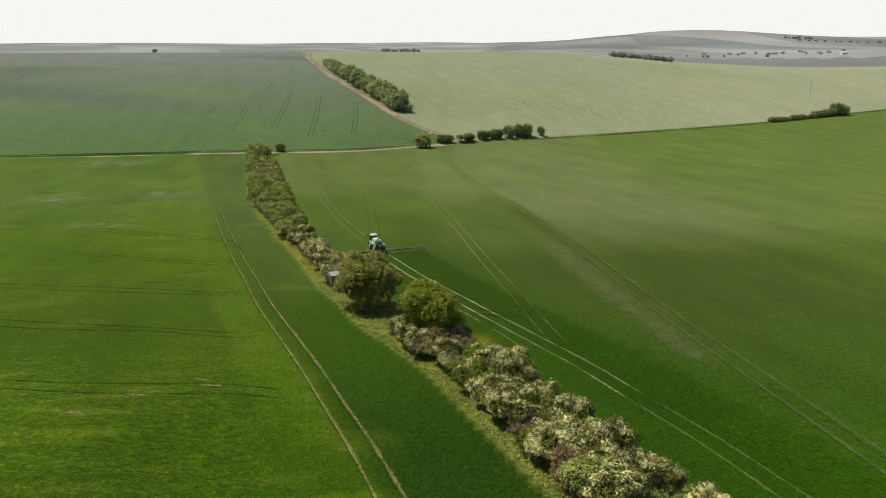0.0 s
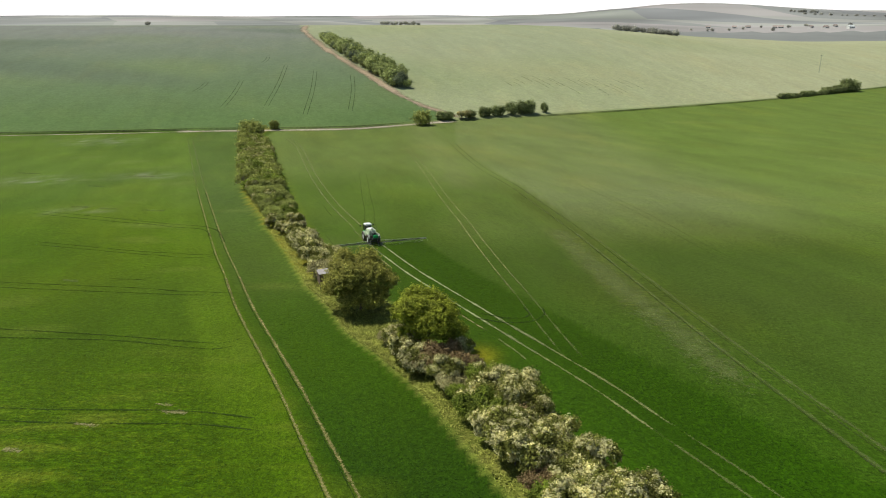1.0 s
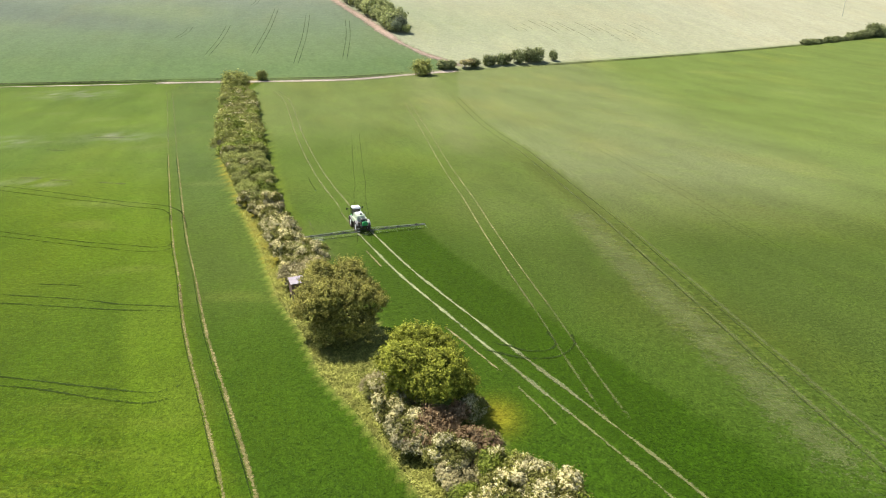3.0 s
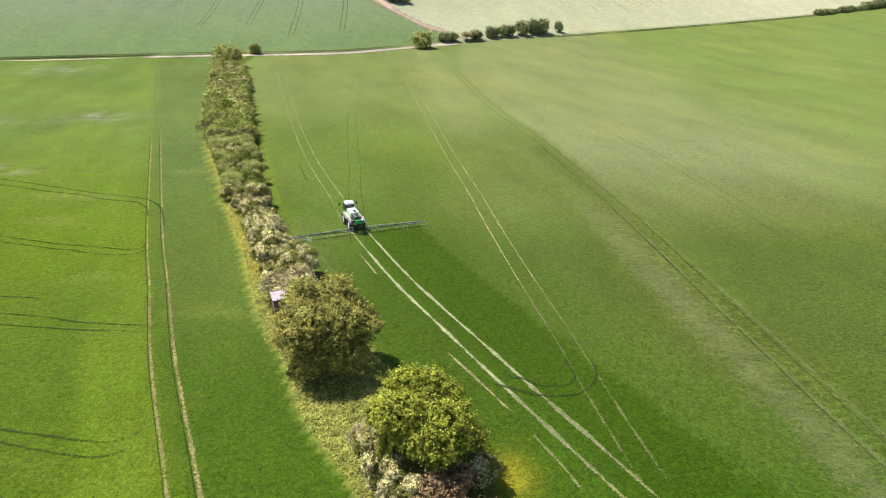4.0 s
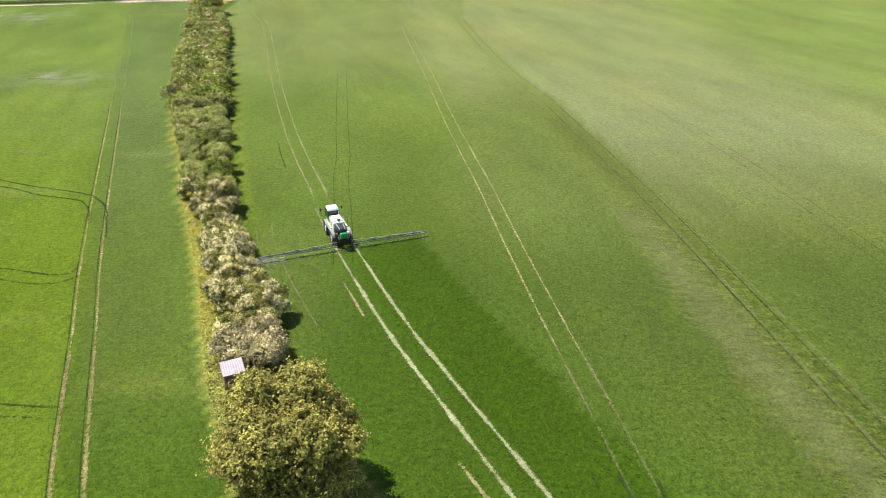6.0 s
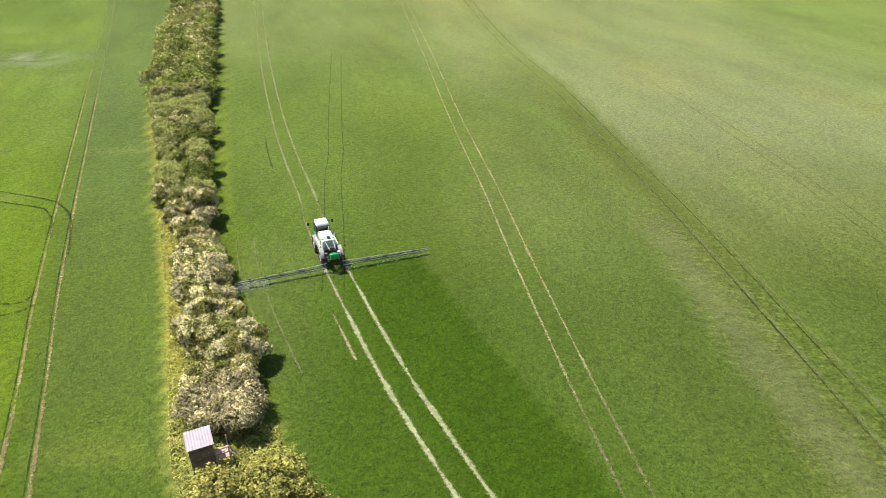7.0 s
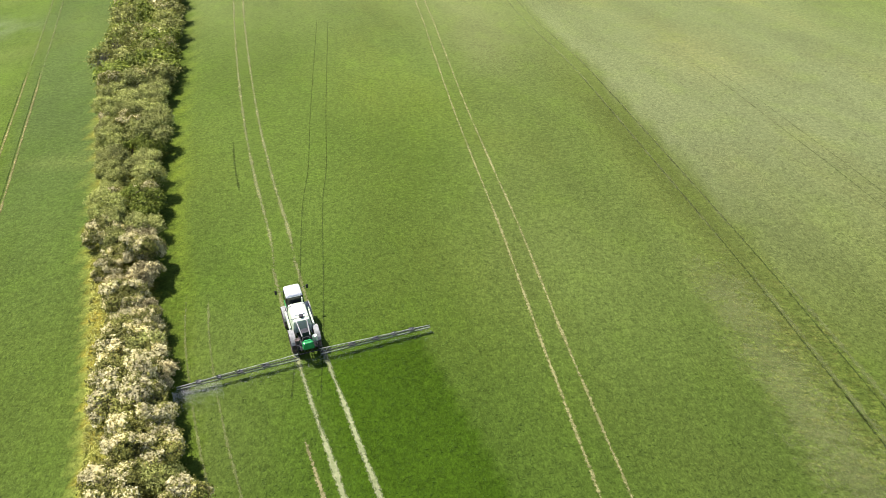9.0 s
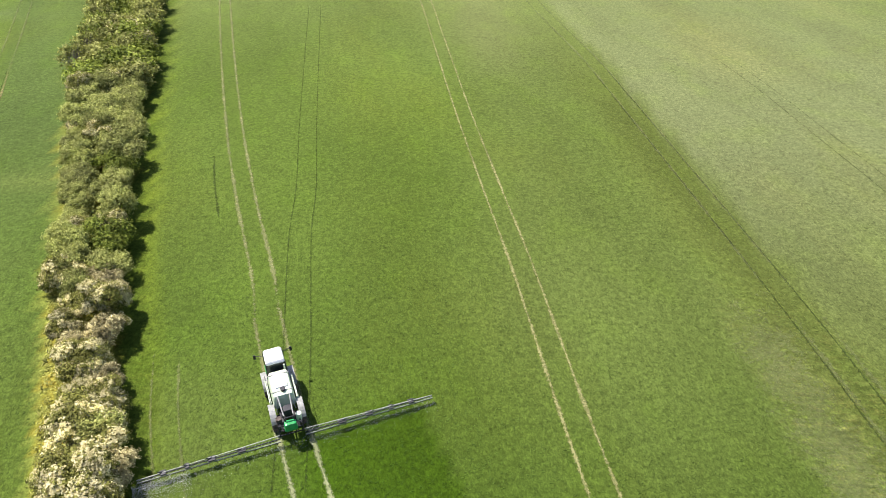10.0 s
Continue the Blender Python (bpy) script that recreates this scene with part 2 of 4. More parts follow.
    return ys[-1]


def ease(u):
    u = min(1.0, max(0.0, u))
    return u * u * (3 - 2 * u)


ROAD_X = [-900, -189, -130, -95, -70, -44, -25, -8, 50, 130, 215, 365, 560, 900]
ROAD_Y = [200, 291, 303, 312, 315, 322.5, 336, 352, 380, 425, 480, 600, 720, 900]


def road_y(x):
    """The y of the valley's lane at x, rounded off between the points."""
    return sum(lerp(x + d, ROAD_X, ROAD_Y) for d in (-16, -8, 0, 8, 16)) / 5


def road_z(x):
    return sum(lerp(x + d, [-183, -80, 0, 215, 365], [-19.5, -20.5, -22.5, -25.0, -27.0]) for d in (-20, 0, 20)) / 3


FOLD = 150.0


def height(x, y):
    """The ground: a field that falls to the lane in the valley, a rise beyond it, then a wide plain with low hills."""

    if y <= FOLD:
        return -1.53 + 0.0096 * x - 0.074 * y
    yr = road_y(x)
    if y <= yr:
        u, w = (y - FOLD) / (yr - FOLD), yr - FOLD
        z0, m0, z1, m1 = -1.53 + 0.0096 * x - 0.074 * FOLD, -0.074 * w, road_z(x), 0.005 * w
        return (2 * u ** 3 - 3 * u * u + 1) * z0 + (u ** 3 - 2 * u * u + u) * m0 + (3 * u * u - 2 * u ** 3) * z1 + (u ** 3 - u * u) * m1
    s, z1 = y - yr, road_z(x)
    top = lerp(x, [-900, 60, 120, 200, 290, 450, 700], [17.5, 17.5, 15.5, 10.0, 3.0, -5.0, -8.0])
    run = lerp(x, [0, 100, 290, 500], [430, 380, 330, 250])
    u = s / run
    if u <= 1:
        rise = 1.5 * u - 0.5 * u ** 3
        return z1 + (top - z1) * rise
    d = math.hypot(x, y)
    plain = lerp(d, [1000, 1400, 1900, 2500, 3500, 4500], [-25, -13, 4, 8, 20, 27])
    plain += 52 * math.exp(-((x - 980) / 560) ** 2 - ((y - 3000) / 500) ** 2) + 30 * math.exp(-((x - 2000) / 700) ** 2 - ((y - 3100) / 600) ** 2)
    plain += 4 * math.sin(x / 310 + y / 530) + 3 * math.sin(x / 170 - y / 260 + 1.0)
    v = s - run
    near = top - 0.00012 * v * v
    k = ease((v - 60) / 420)
    return max(near, -45) * (1 - k) + plain * k

# ---- helpers for building ----
RNG = np.random.default_rng(7)


def part(name, bm, mat, parent=None, label="", m=None):
    """Links a bmesh as one mesh object, under a thing or a part where one is given."""
    me = bpy.data.meshes.new(name)
    bm.to_mesh(me)
    bm.free()
    return link(name, me, mat, parent, label, m)


def link(name, me, mat, parent=None, label="", m=None):
    if mat and not me.materials:
        me.materials.append(mat)
    ob = new(name, me)
    if parent:
        ob.parent = parent
    if m:
        ob.matrix_basis = m
    return tagged(ob, label) if label else ob


def mesh(name, verts, faces, smooth=False):
    me = bpy.data.meshes.new(name)
    me.from_pydata([tuple(v) for v in verts], [], [tuple(f) for f in faces])
    if smooth:
        me.polygons.foreach_set("use_smooth", [True] * len(me.polygons))
    return me


def box(bm, sx, sy, sz, x=0, y=0, z=0, rx=0, ry=0, rz=0, bevel=0.0, top=(1, 1)):
    """A bevelled box centred at x, y, z; top narrows its upper face."""
    made = bmesh.ops.create_cube(bm, size=1.0)["verts"]
    for v in made:
        k = top if v.co.z > 0 else (1, 1)
        v.co = Vector((v.co.x * sx * k[0], v.co.y * sy * k[1], v.co.z * sz))
    if bevel:
        edges = list({e for v in made for e in v.link_edges})
        made = list({v for f in bmesh.ops.bevel(bm, geom=edges, offset=bevel, segments=2, affect="EDGES", profile=0.6)["faces"] for v in f.verts} | {v for v in made if v.is_valid})
    bmesh.ops.transform(bm, matrix=pose(x, y, z, rx, ry, rz), verts=made)


def bar(bm, a, b, r, sides=6, r2=None):
    """A round bar from a to b."""
    a, b = Vector(a), Vector(b)
    made = bmesh.ops.create_cone(bm, cap_ends=True, segments=sides, radius1=r, radius2=r if r2 is None else r2, depth=(b - a).length)["verts"]
    turn = (b - a).to_track_quat("Z", "Y").to_matrix().to_4x4()
    bmesh.ops.transform(bm, matrix=Matrix.Translation((a + b) / 2) @ turn, verts=made)


# ---- the hedge's line and the colours of the crops ----
HEDGE_Y = [0, 25, 37, 44.7, 49.7, 57, 66.4, 76, 82.4, 91.5, 100, 118.5, 138, 154, 168, 200, 212, 290]
HEDGE_L = [24, 14, 10, 6.6, 4.6, 1.6, -2.2, -7.5, -11.6, -15.2, -19.6, -26.5, -34.7, -40.5, -46.5, -57.5, -61.5, -84]
EDGE_Y = [0, 25, 42, 51.5, 59.4, 68.9, 77, 88, 95, 101, 109, 117.7, 130, 141, 166, 191, 210, 277, 290]
EDGE_R = [38, 26, 18, 13.2, 9.4, 4.6, 1.2, -5, -9, -12.5, -15.4, -19, -23.8, -28.3, -36.5, -43.3, -49.2, -69, -76]
TRAM_Y = [30, 43, 51, 58.5, 66.6, 74.4, 77.6, 81, 85, 93, 107, 127, 187, 290]
TRAM_X = [0.9, -4.2, -7.4, -10.7, -14.2, -17.8, -19.3, -20.9, -22.8, -26.4, -32.2, -40.6, -64.3, -104]
FRESH_Y = [40, 51, 60, 68, 76, 86, 95, 102, 110, 125.5, 136]
FRESH_X = [25, 21.2, 17.4, 14, 10, 4.9, 0.4, -3.1, -6.9, -13.4, -17.2]
ROUGH_Y = [30, 53, 69, 83, 106, 122, 137, 161, 188, 222, 288]
ROUGH_X = [35, 32, 29.8, 28.0, 25.7, 24.1, 22.5, 19.3, 15.5, 8.9, -0.2]


def hedge_l(y):
    return lerp(y, HEDGE_Y, HEDGE_L)


def hedge_r(y):
    return lerp(y, EDGE_Y, EDGE_R)


def track_x(y):
    """The line of the bare track that climbs beside the wood."""
    return lerp(y, [346, 369, 378, 395, 430, 469, 530, 628, 900], [12, -4, -15, -29, -47, -66.5, -92, -123.5, -190])


def wave(x, y, size, seed=0.0):
    return noise.noise(Vector((x / size + seed, y / size - seed, seed)))


def blend(a, b, k):
    k = min(1.0, max(0.0, k))
    return tuple(p + (q - p) * k for p, q in zip(a, b))


GREEN, BRIGHT, DEEP, PALE, YELLOW = (0.058, 0.107, 0.006), (0.087, 0.140, 0.006), (0.037, 0.079, 0.007), (0.145, 0.165, 0.05), (0.23, 0.21, 0.015)


def tone(x, y):
    """The colour of the crop at a place, with haze and glare put into it."""
    if y > road_y(x):
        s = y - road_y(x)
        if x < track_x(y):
            # haze put into the colour: the field greys as it recedes
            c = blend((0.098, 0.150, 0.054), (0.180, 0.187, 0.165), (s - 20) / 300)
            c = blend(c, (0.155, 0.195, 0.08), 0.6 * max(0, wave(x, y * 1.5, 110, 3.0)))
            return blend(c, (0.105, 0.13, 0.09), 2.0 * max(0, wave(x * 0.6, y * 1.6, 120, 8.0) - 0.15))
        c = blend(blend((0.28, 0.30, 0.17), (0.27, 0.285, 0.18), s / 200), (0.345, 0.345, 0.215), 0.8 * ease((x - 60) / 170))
        c = blend(c, (0.23, 0.26, 0.14), 1.2 * max(0, wave(x, y, 130, 5.0)))
        return blend(c, (0.31, 0.30, 0.17), 0.6 * max(0, wave(x, y, 90, 9.0)))
    a, b = hedge_l(y), hedge_r(y)
    if x < a:
        d, tr = a - x, lerp(y, TRAM_Y, TRAM_X)
        near = ease((x - tr + 1.5) / 2.5) * (1 - 0.75 * ease((y - 82) / 50))
        c = blend(GREEN, BRIGHT, 0.5 + 0.9 * wave(x, y, 28, 2.0))
        # near crop darkened in colour, as steeper views hold less glare
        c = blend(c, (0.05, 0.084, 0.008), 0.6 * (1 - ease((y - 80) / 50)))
        lane = ease((x - tr + 8.0 + 0.6 * wave(x, y, 8, 4.0)) / 1.2) * ease((tr - 0.3 - x) / 2.0)
        c = blend(c, (0.102, 0.160, 0.012), 0.85 * lane * (0.55 + wave(x, y, 18, 6.0)) * ease((y - 50) / 14))
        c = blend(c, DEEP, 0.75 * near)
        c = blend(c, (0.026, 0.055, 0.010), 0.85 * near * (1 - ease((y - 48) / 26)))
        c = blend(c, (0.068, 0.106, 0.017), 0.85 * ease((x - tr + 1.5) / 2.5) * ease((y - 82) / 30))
        if y < 84:
            c = blend(c, (0.16, 0.175, 0.035), 0.7 * (1 - near) * max(0, wave(x * 0.22, y * 1.3, 1.9, 21.0) + 0.9 * wave(x, y, 14, 5.0) - 0.1) * (1 - ease((y - 62) / 22)))
        c = blend(c, (0.14, 0.17, 0.03), 1.0 * max(0, wave(x, y * 2.2, 16, 11.0) - 0.28))
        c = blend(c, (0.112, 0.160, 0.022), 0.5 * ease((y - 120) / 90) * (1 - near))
        for px, py, r in ((-80, 157, 4), (-115, 200, 7), (-86, 208, 6), (-135, 281, 8)):
            c = blend(c, (0.22, 0.24, 0.10), 0.6 * math.exp(-((x - px) / (r * 1.6)) ** 2 - ((y - py) / r) ** 2) * max(0, 0.4 + 1.6 * wave(x, y, 3.5, 8.0)))
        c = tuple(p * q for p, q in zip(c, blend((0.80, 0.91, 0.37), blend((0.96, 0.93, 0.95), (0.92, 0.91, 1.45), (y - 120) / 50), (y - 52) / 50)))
        return blend((0.165, 0.195, 0.035), c, ease((d - 0.2) / 0.5))
    if x < b:
        c = blend((0.12, 0.15, 0.026), blend((0.20, 0.20, 0.05), (0.26, 0.225, 0.03), (y - 98) / 12), 0.5 + wave(x, y, 3, 1.0) + 0.3 * ease((y - 100) / 15))
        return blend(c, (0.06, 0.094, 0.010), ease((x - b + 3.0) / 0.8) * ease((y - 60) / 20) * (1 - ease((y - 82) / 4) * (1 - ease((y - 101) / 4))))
    d = x - b
    c = blend((0.066, 0.104, 0.014), (0.083, 0.124, 0.021), 0.5 + 0.9 * wave(x, y, 45, 1.0))
    c = blend(c, (0.125, 0.175, 0.014), 0.6 * (1 - ease((d - 0.2) / 1.5)) * ease((y - 96) / 20))
    r = lerp(y, ROUGH_Y, ROUGH_X)
    f = lerp(y, FRESH_Y, FRESH_X)
    # darker towards the near end: the light lost in steep views, put into colour
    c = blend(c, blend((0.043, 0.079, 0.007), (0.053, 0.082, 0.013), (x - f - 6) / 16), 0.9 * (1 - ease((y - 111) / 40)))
    c = blend(c, (0.098, 0.122, 0.033), 0.45 * ease((x - f - 10) / 12) * ease((y - 116) / 25))
    if y < 134:
        wet = ease((f + 9.0 + 0.5 * wave(x, y, 4, 7.0) - x) / 0.5) * (0.6 + 0.4 * ease((x - f + 1.0) / 2.0)) * ease((x - f + 9.5) / 2.0) * (1 - ease((y - 123.2 - 0.41 * (x - f)) / 1.5))
        c = blend(c, (0.031, 0.064, 0.003), 0.95 * wet)
    band = ease((x - r + lerp(y, [84, 101, 141], [5.5, 7.0, 6.5]) + 0.8 * wave(x, y, 6, 2.0)) / lerp(y, [80, 110], [3.0, 1.0])) * ease((r - 0.5 - x) / 1.0)
    c = blend(c, PALE, 0.17 * band * (1 - ease((y - 125) / 22)) * ease((y - 74) / 32))
    c = blend(c, (0.092, 0.108, 0.020), 0.28 * ease((x - r + 7 + 3 * wave(x, y, 9, 15.0)) / 4) * ease((y - 112) / 20) * (1 - ease((y - 175) / 40)))
    # veil of glare painted into the colour, right of the ruts and farther off
    c = blend(c, (0.148, 0.172, 0.070), 0.8 * ease((x - r - 1.0 + 0.8 * wave(x, y, 5, 4.0)) / 1.6) * ease((y - 118) / 50))
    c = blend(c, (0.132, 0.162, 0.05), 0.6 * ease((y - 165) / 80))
    c = blend(c, PALE, 1.4 * max(0, wave(x, y, 42, 12.0) - 0.2) * ease((y - 90) / 40) * (1 - 0.6 * ease((y - 170) / 60)))
    c = blend(c, (0.19, 0.2, 0.08), 0.3 * math.exp(-((x + 2 - (y - 230) * -0.12) / 7) ** 2) * ease((y - 175) / 25))
    for px, py, ux, uy, rx, ry in ((126, 294, 0.5, -0.86, 11, 3), (114, 359, 1, 0, 16, 3), (121, 239, 0.45, -0.9, 9, 2)):
        a, b = (x - px) * ux + (y - py) * uy, (x - px) * uy - (y - py) * ux
        c = blend(c, (0.22, 0.23, 0.10), 0.75 * math.exp(-(a / rx) ** 2 - (b / ry) ** 2) * (0.8 + wave(x, y, 5, 3.0)))
    c = blend(c, (0.098, 0.150, 0.020), 0.6 * ease((x - 48) / 40))
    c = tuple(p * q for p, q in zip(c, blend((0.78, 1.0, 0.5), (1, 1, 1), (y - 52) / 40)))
    return blend(c, YELLOW, 0.75 * math.exp(-((x - 3.0) / 1.6) ** 2 - ((y - 75.7) / 2.4) ** 2))


def patchy(x, y):
    """How unevenly the crop stands at a place, from nought to one."""
    if y > FOLD + 30:
        return 0.1
    if x < hedge_l(y):
        tr = lerp(y, TRAM_Y, TRAM_X)
        out = ease((tr - 5.0 - x) / 5.0)
        return 0.12 + out * (0.75 * (1 - ease((y - 58) / 22)) + 0.12)
    if x < hedge_r(y):
        return 0.5
    r = lerp(y, ROUGH_Y, ROUGH_X)
    band = ease((x - r + lerp(y, [84, 101, 141], [5.5, 7.0, 6.5]) + 0.8 * wave(x, y, 6, 2.0)) / 1.4) * ease((r + 2.6 - x) / 1.2)
    return 0.08 + 0.92 * band * (1 - ease((y - 122) / 22)) * (0.4 + 0.6 * ease((y - 62) / 25))


# ---- the ground ----
def ground():
    xs = [-120 + 1.5 * i for i in range(58)] + [-33.5 + 0.75 * i for i in range(68)] + [17.5 + 1.5 * i for i in range(29)]
    step, x = 2.0, 60.0
    while x < 4300:
        x += step
        step *= 1.02 if x < 300 else 1.12
        xs.append(x)
        xs.insert(0, -60 - x)
    rows = [("y", y) for y in (-600, -300, -150, -80, -40, -15, 0, 10)] + [("y", 18 + 1.5 * i) for i in range(10)] + [("y", 33 + 0.75 * i) for i in range(156)]
    rows += [("near", (i + 1) / 60) for i in range(60)] + [("rise", (i + 1) / 60) for i in range(60)]
    rows += [("far", 4 * 1.105 ** i * (i + 1) ** 0.35) for i in range(62)]
    verts, tones, faces, mats = [], [], [], []
    for kind, k in rows:
        for x in xs:
            yr = road_y(x)
            run = lerp(x, [0, 100, 290, 500], [430, 380, 330, 250])
            y = k if kind == "y" else FOLD + k * (yr - FOLD) if kind == "near" else yr + k * run if kind == "rise" else yr + run + k
            verts.append((x, y, height(x, y)))
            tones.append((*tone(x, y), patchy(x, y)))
    w = len(xs)
    for j in range(len(rows) - 1):
        kind = rows[j + 1][0]
        for i in range(w - 1):
            faces.append((j * w + i, j * w + i + 1, (j + 1) * w + i + 1, (j + 1) * w + i))
            x, y = verts[j * w + i][:2]
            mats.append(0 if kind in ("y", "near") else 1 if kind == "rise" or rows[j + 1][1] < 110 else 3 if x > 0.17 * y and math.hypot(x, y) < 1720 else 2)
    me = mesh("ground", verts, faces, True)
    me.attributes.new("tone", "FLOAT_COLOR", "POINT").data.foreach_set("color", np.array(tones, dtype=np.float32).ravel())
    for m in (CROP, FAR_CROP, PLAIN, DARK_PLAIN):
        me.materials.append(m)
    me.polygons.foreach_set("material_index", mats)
    return tagged(new("ground", me), "rolling farmland under green cereal crops, falling to a lane", "ground", kind="structure")


ground()


# ---- lane, tracks and ruts ----
TRODDEN = set()


def smooth_line(pts, step):
    """Even points along a rounded line through pts."""
    P = [Vector((*p, 0)) for p in pts]
    P = [P[0] * 2 - P[1], *P, P[-1] * 2 - P[-2]]
    out = []
    for i in range(1, len(P) - 2):
        k = max(1, int((P[i + 1] - P[i]).length / step))
        for j in range(k):
            t = j / k
            out.append(0.5 * ((2 * P[i]) + (P[i + 1] - P[i - 1]) * t + (2 * P[i - 1] - 5 * P[i] + 4 * P[i + 1] - P[i + 2]) * t * t + (3 * P[i] - P[i - 1] - 3 * P[i + 1] + P[i + 2]) * t ** 3))
    return out + [P[-2]]


def strip(name, pts, width, mat, label, category, up=0.05, ragged=0.15, step=0.7, crown=0.0, fade=6.0):
    """A strip of worn ground laid over the field; its edge attribute falls to nought at its sides and ends."""
    line, verts, faces, edge = smooth_line(pts, step), [], [], []
    seed = len(bpy.data.meshes) * 1.7
    last = len(line) - 1
    for i, p in enumerate(line):
        d = (line[min(i + 1, last)] - line[max(i - 1, 0)]).normalized()
        side = Vector((d.y, -d.x, 0))
        sway = 0.06 * width * wave(p.x, p.y, 6.0, seed + 9)
        for k in (-1, -0.5, 0, 0.5, 1):
            w = 0.62 * width * (1 + ragged * wave(p.x, p.y, step * 2.2, seed + k * 5))
            q = p + side * (k * w + sway)
            verts.append((q.x, q.y, height(q.x, q.y) + up + crown * (1 - abs(k))))
            edge.append((1.0 - abs(k) * 0.95) * min(1.0, (min(i, last - i) * step + 0.2) / min(fade, 0.12 * last * step)))
        if width < 1.5:
            for k in (-0.8, -0.4, 0, 0.4, 0.8):
                q = p + side * (k * width * 0.5)
                TRODDEN.add((int(q.x // 0.25), int(q.y // 0.25)))
    for i in range(last):
        a = 5 * i
        faces += [(a + k, a + k + 1, a + k + 6, a + k + 5) for k in range(4)]
    me = mesh(name, verts, faces, True)
    me.attributes.new("edge", "FLOAT", "POINT").data.foreach_set("value", edge)
    return tagged(link(name, me, mat), label, category, kind="structure")


def offset(ys, xs, d):
    """The line x(y), moved d metres to its right."""
    out = []
    for i in range(len(ys)):
        a, b = max(i - 1, 0), min(i + 1, len(ys) - 1)
        t = Vector((xs[b] - xs[a], ys[b] - ys[a], 0)).normalized()
        out.append((xs[i] + t.y * d, ys[i] - t.x * d))
    return out


LANE_X = [-118, -95, -75, -50, -35, -20, -6, 3]
strip("road", [(x, road_y(x) - 1.0) for x in LANE_X], 6.0, LANE, "pale dusty farm lane between the fields", "lane", 0.12, 0.25, step=3)
strip("road", [(x, road_y(x) - 1.5) for x in (-116, -140, -170, -210)], 1.6, LANE, "end of the pale lane, half overgrown", "lane", 0.1, 0.8, step=3)
strip("trim", [(x, road_y(x) + 2.2) for x in (-320, -240, -183, -140, -100, -75, -50, -30, -19)], 2.0, BANK, "dark grassy bank along the lane", "bank", 0.2, 0.4, step=3, crown=0.5)
strip("trim", [(x, road_y(x) + 0.5) for x in (44, 70, 100, 150, 210, 260, 320, 380, 460)], 1.8, BANK, "dark grassy field margin", "bank", 0.2, 0.5, step=4, crown=0.4)
strip("path", [(8, 361), (-4, 369.5), (-15, 378), (-29, 395.5), (-47, 430), (-66.5, 469), (-92, 530), (-123.5, 628), (-138, 715)], 7.0, PLOUGHED, "bare brown earth track climbing beside the wood", "track", 0.15, 0.3, step=4)

FRESH = "pale wheel track freshly flattened through the crop"
for d in (-0.97, 0.97):
    line = offset(FRESH_Y, FRESH_X, d)
    strip("wheel_track", line[4:10], 0.5, FLAT_CROP, FRESH, "wheel track", fade=1.0)
    strip("wheel_track", line[9:], 0.34, OLD_TRACK, "older pale wheel track in the crop", "wheel track")
    strip("wheel_track", line[2:6], 0.36, OLD_TRACK, FRESH, "wheel track", fade=1.5)
    strip("wheel_track", line[:3], 0.34, FAINT, "older pale wheel track in the crop", "wheel track")
    strip("wheel_track", offset([134, 140.3, 153, 172.6, 210, 271, 296], [-16.6, -18.4, -22.9, -29.2, -40.0, -56.6, -67], d * 0.9), 0.4, OLD_TRACK, "faint pale wheel track in the crop", "wheel track")
    strip("wheel_track", offset([117, 130, 146, 155, 173, 216], [-12, -13.8, -16.4, -17.4, -20.2, -26.4], d), 0.13, DOTS, "thin dark wheel rut in the crop", "wheel track", step=0.5)
    strip("wheel_track", offset([75, 80.5, 87, 95, 108], [12.4, 11.5, 10.5, 9.4, 7.3], d * 0.9), 0.32, FAINT, "faint pale wheel track in the crop", "wheel track")
    strip("wheel_track", offset([95, 108, 125, 134, 143, 156, 173, 201, 216, 281], [9.4, 7.3, 4.8, 3.6, 2.4, 0.4, -2.1, -5.8, -7.8, -17.4], d * 0.9), 0.28, STRAW, "straw-coloured wheel track worn through the crop", "wheel track")
    strip("wheel_track", offset(ROUGH_Y[:6], ROUGH_X[:6], d), 0.22, SOFT_RUT, "dark double wheel rut in the crop", "wheel track", step=0.5)
    strip("wheel_track", offset(ROUGH_Y[4:9], ROUGH_X[4:9], d), 0.18, DOTS, "thin dark wheel rut in the crop", "wheel track", step=0.5)
    strip("wheel_track", offset(ROUGH_Y[:7], ROUGH_X[:7], d * 1.15 + 0.4), 0.6, ROUGH_CROP, "pale rough edge of a wheel rut", "wheel track", step=0.5)
    strip("wheel_track", offset(ROUGH_Y[6:], ROUGH_X[6:], d), 0.36, FAINT, "faint wheel track far down the field", "wheel track")
    strip("wheel_track", offset(TRAM_Y[:11], TRAM_X[:11], d * 1.0), 0.38, TRAMLINE, "tan bare-soil wheel track along the field edge", "wheel track")
    strip("wheel_track", offset(TRAM_Y[9:13], TRAM_X[9:13], d * 0.95), 0.3, TRAMLINE, "faint soil wheel track along the field edge", "wheel track")
    strip("wheel_track", offset(TRAM_Y[12:], TRAM_X[12:], d * 0.95), 0.36, FAINT, "faint soil wheel track far along the field edge", "wheel track")
    # flat dark strip laid on as the shade of the crop's edge
    strip("wheel_track", offset(TRAM_Y[:13], TRAM_X[:13], d * 0.95 - 0.26), 0.12, RUT, "dark strip laid as painted shade beside a wheel track", "wheel track", step=0.5)
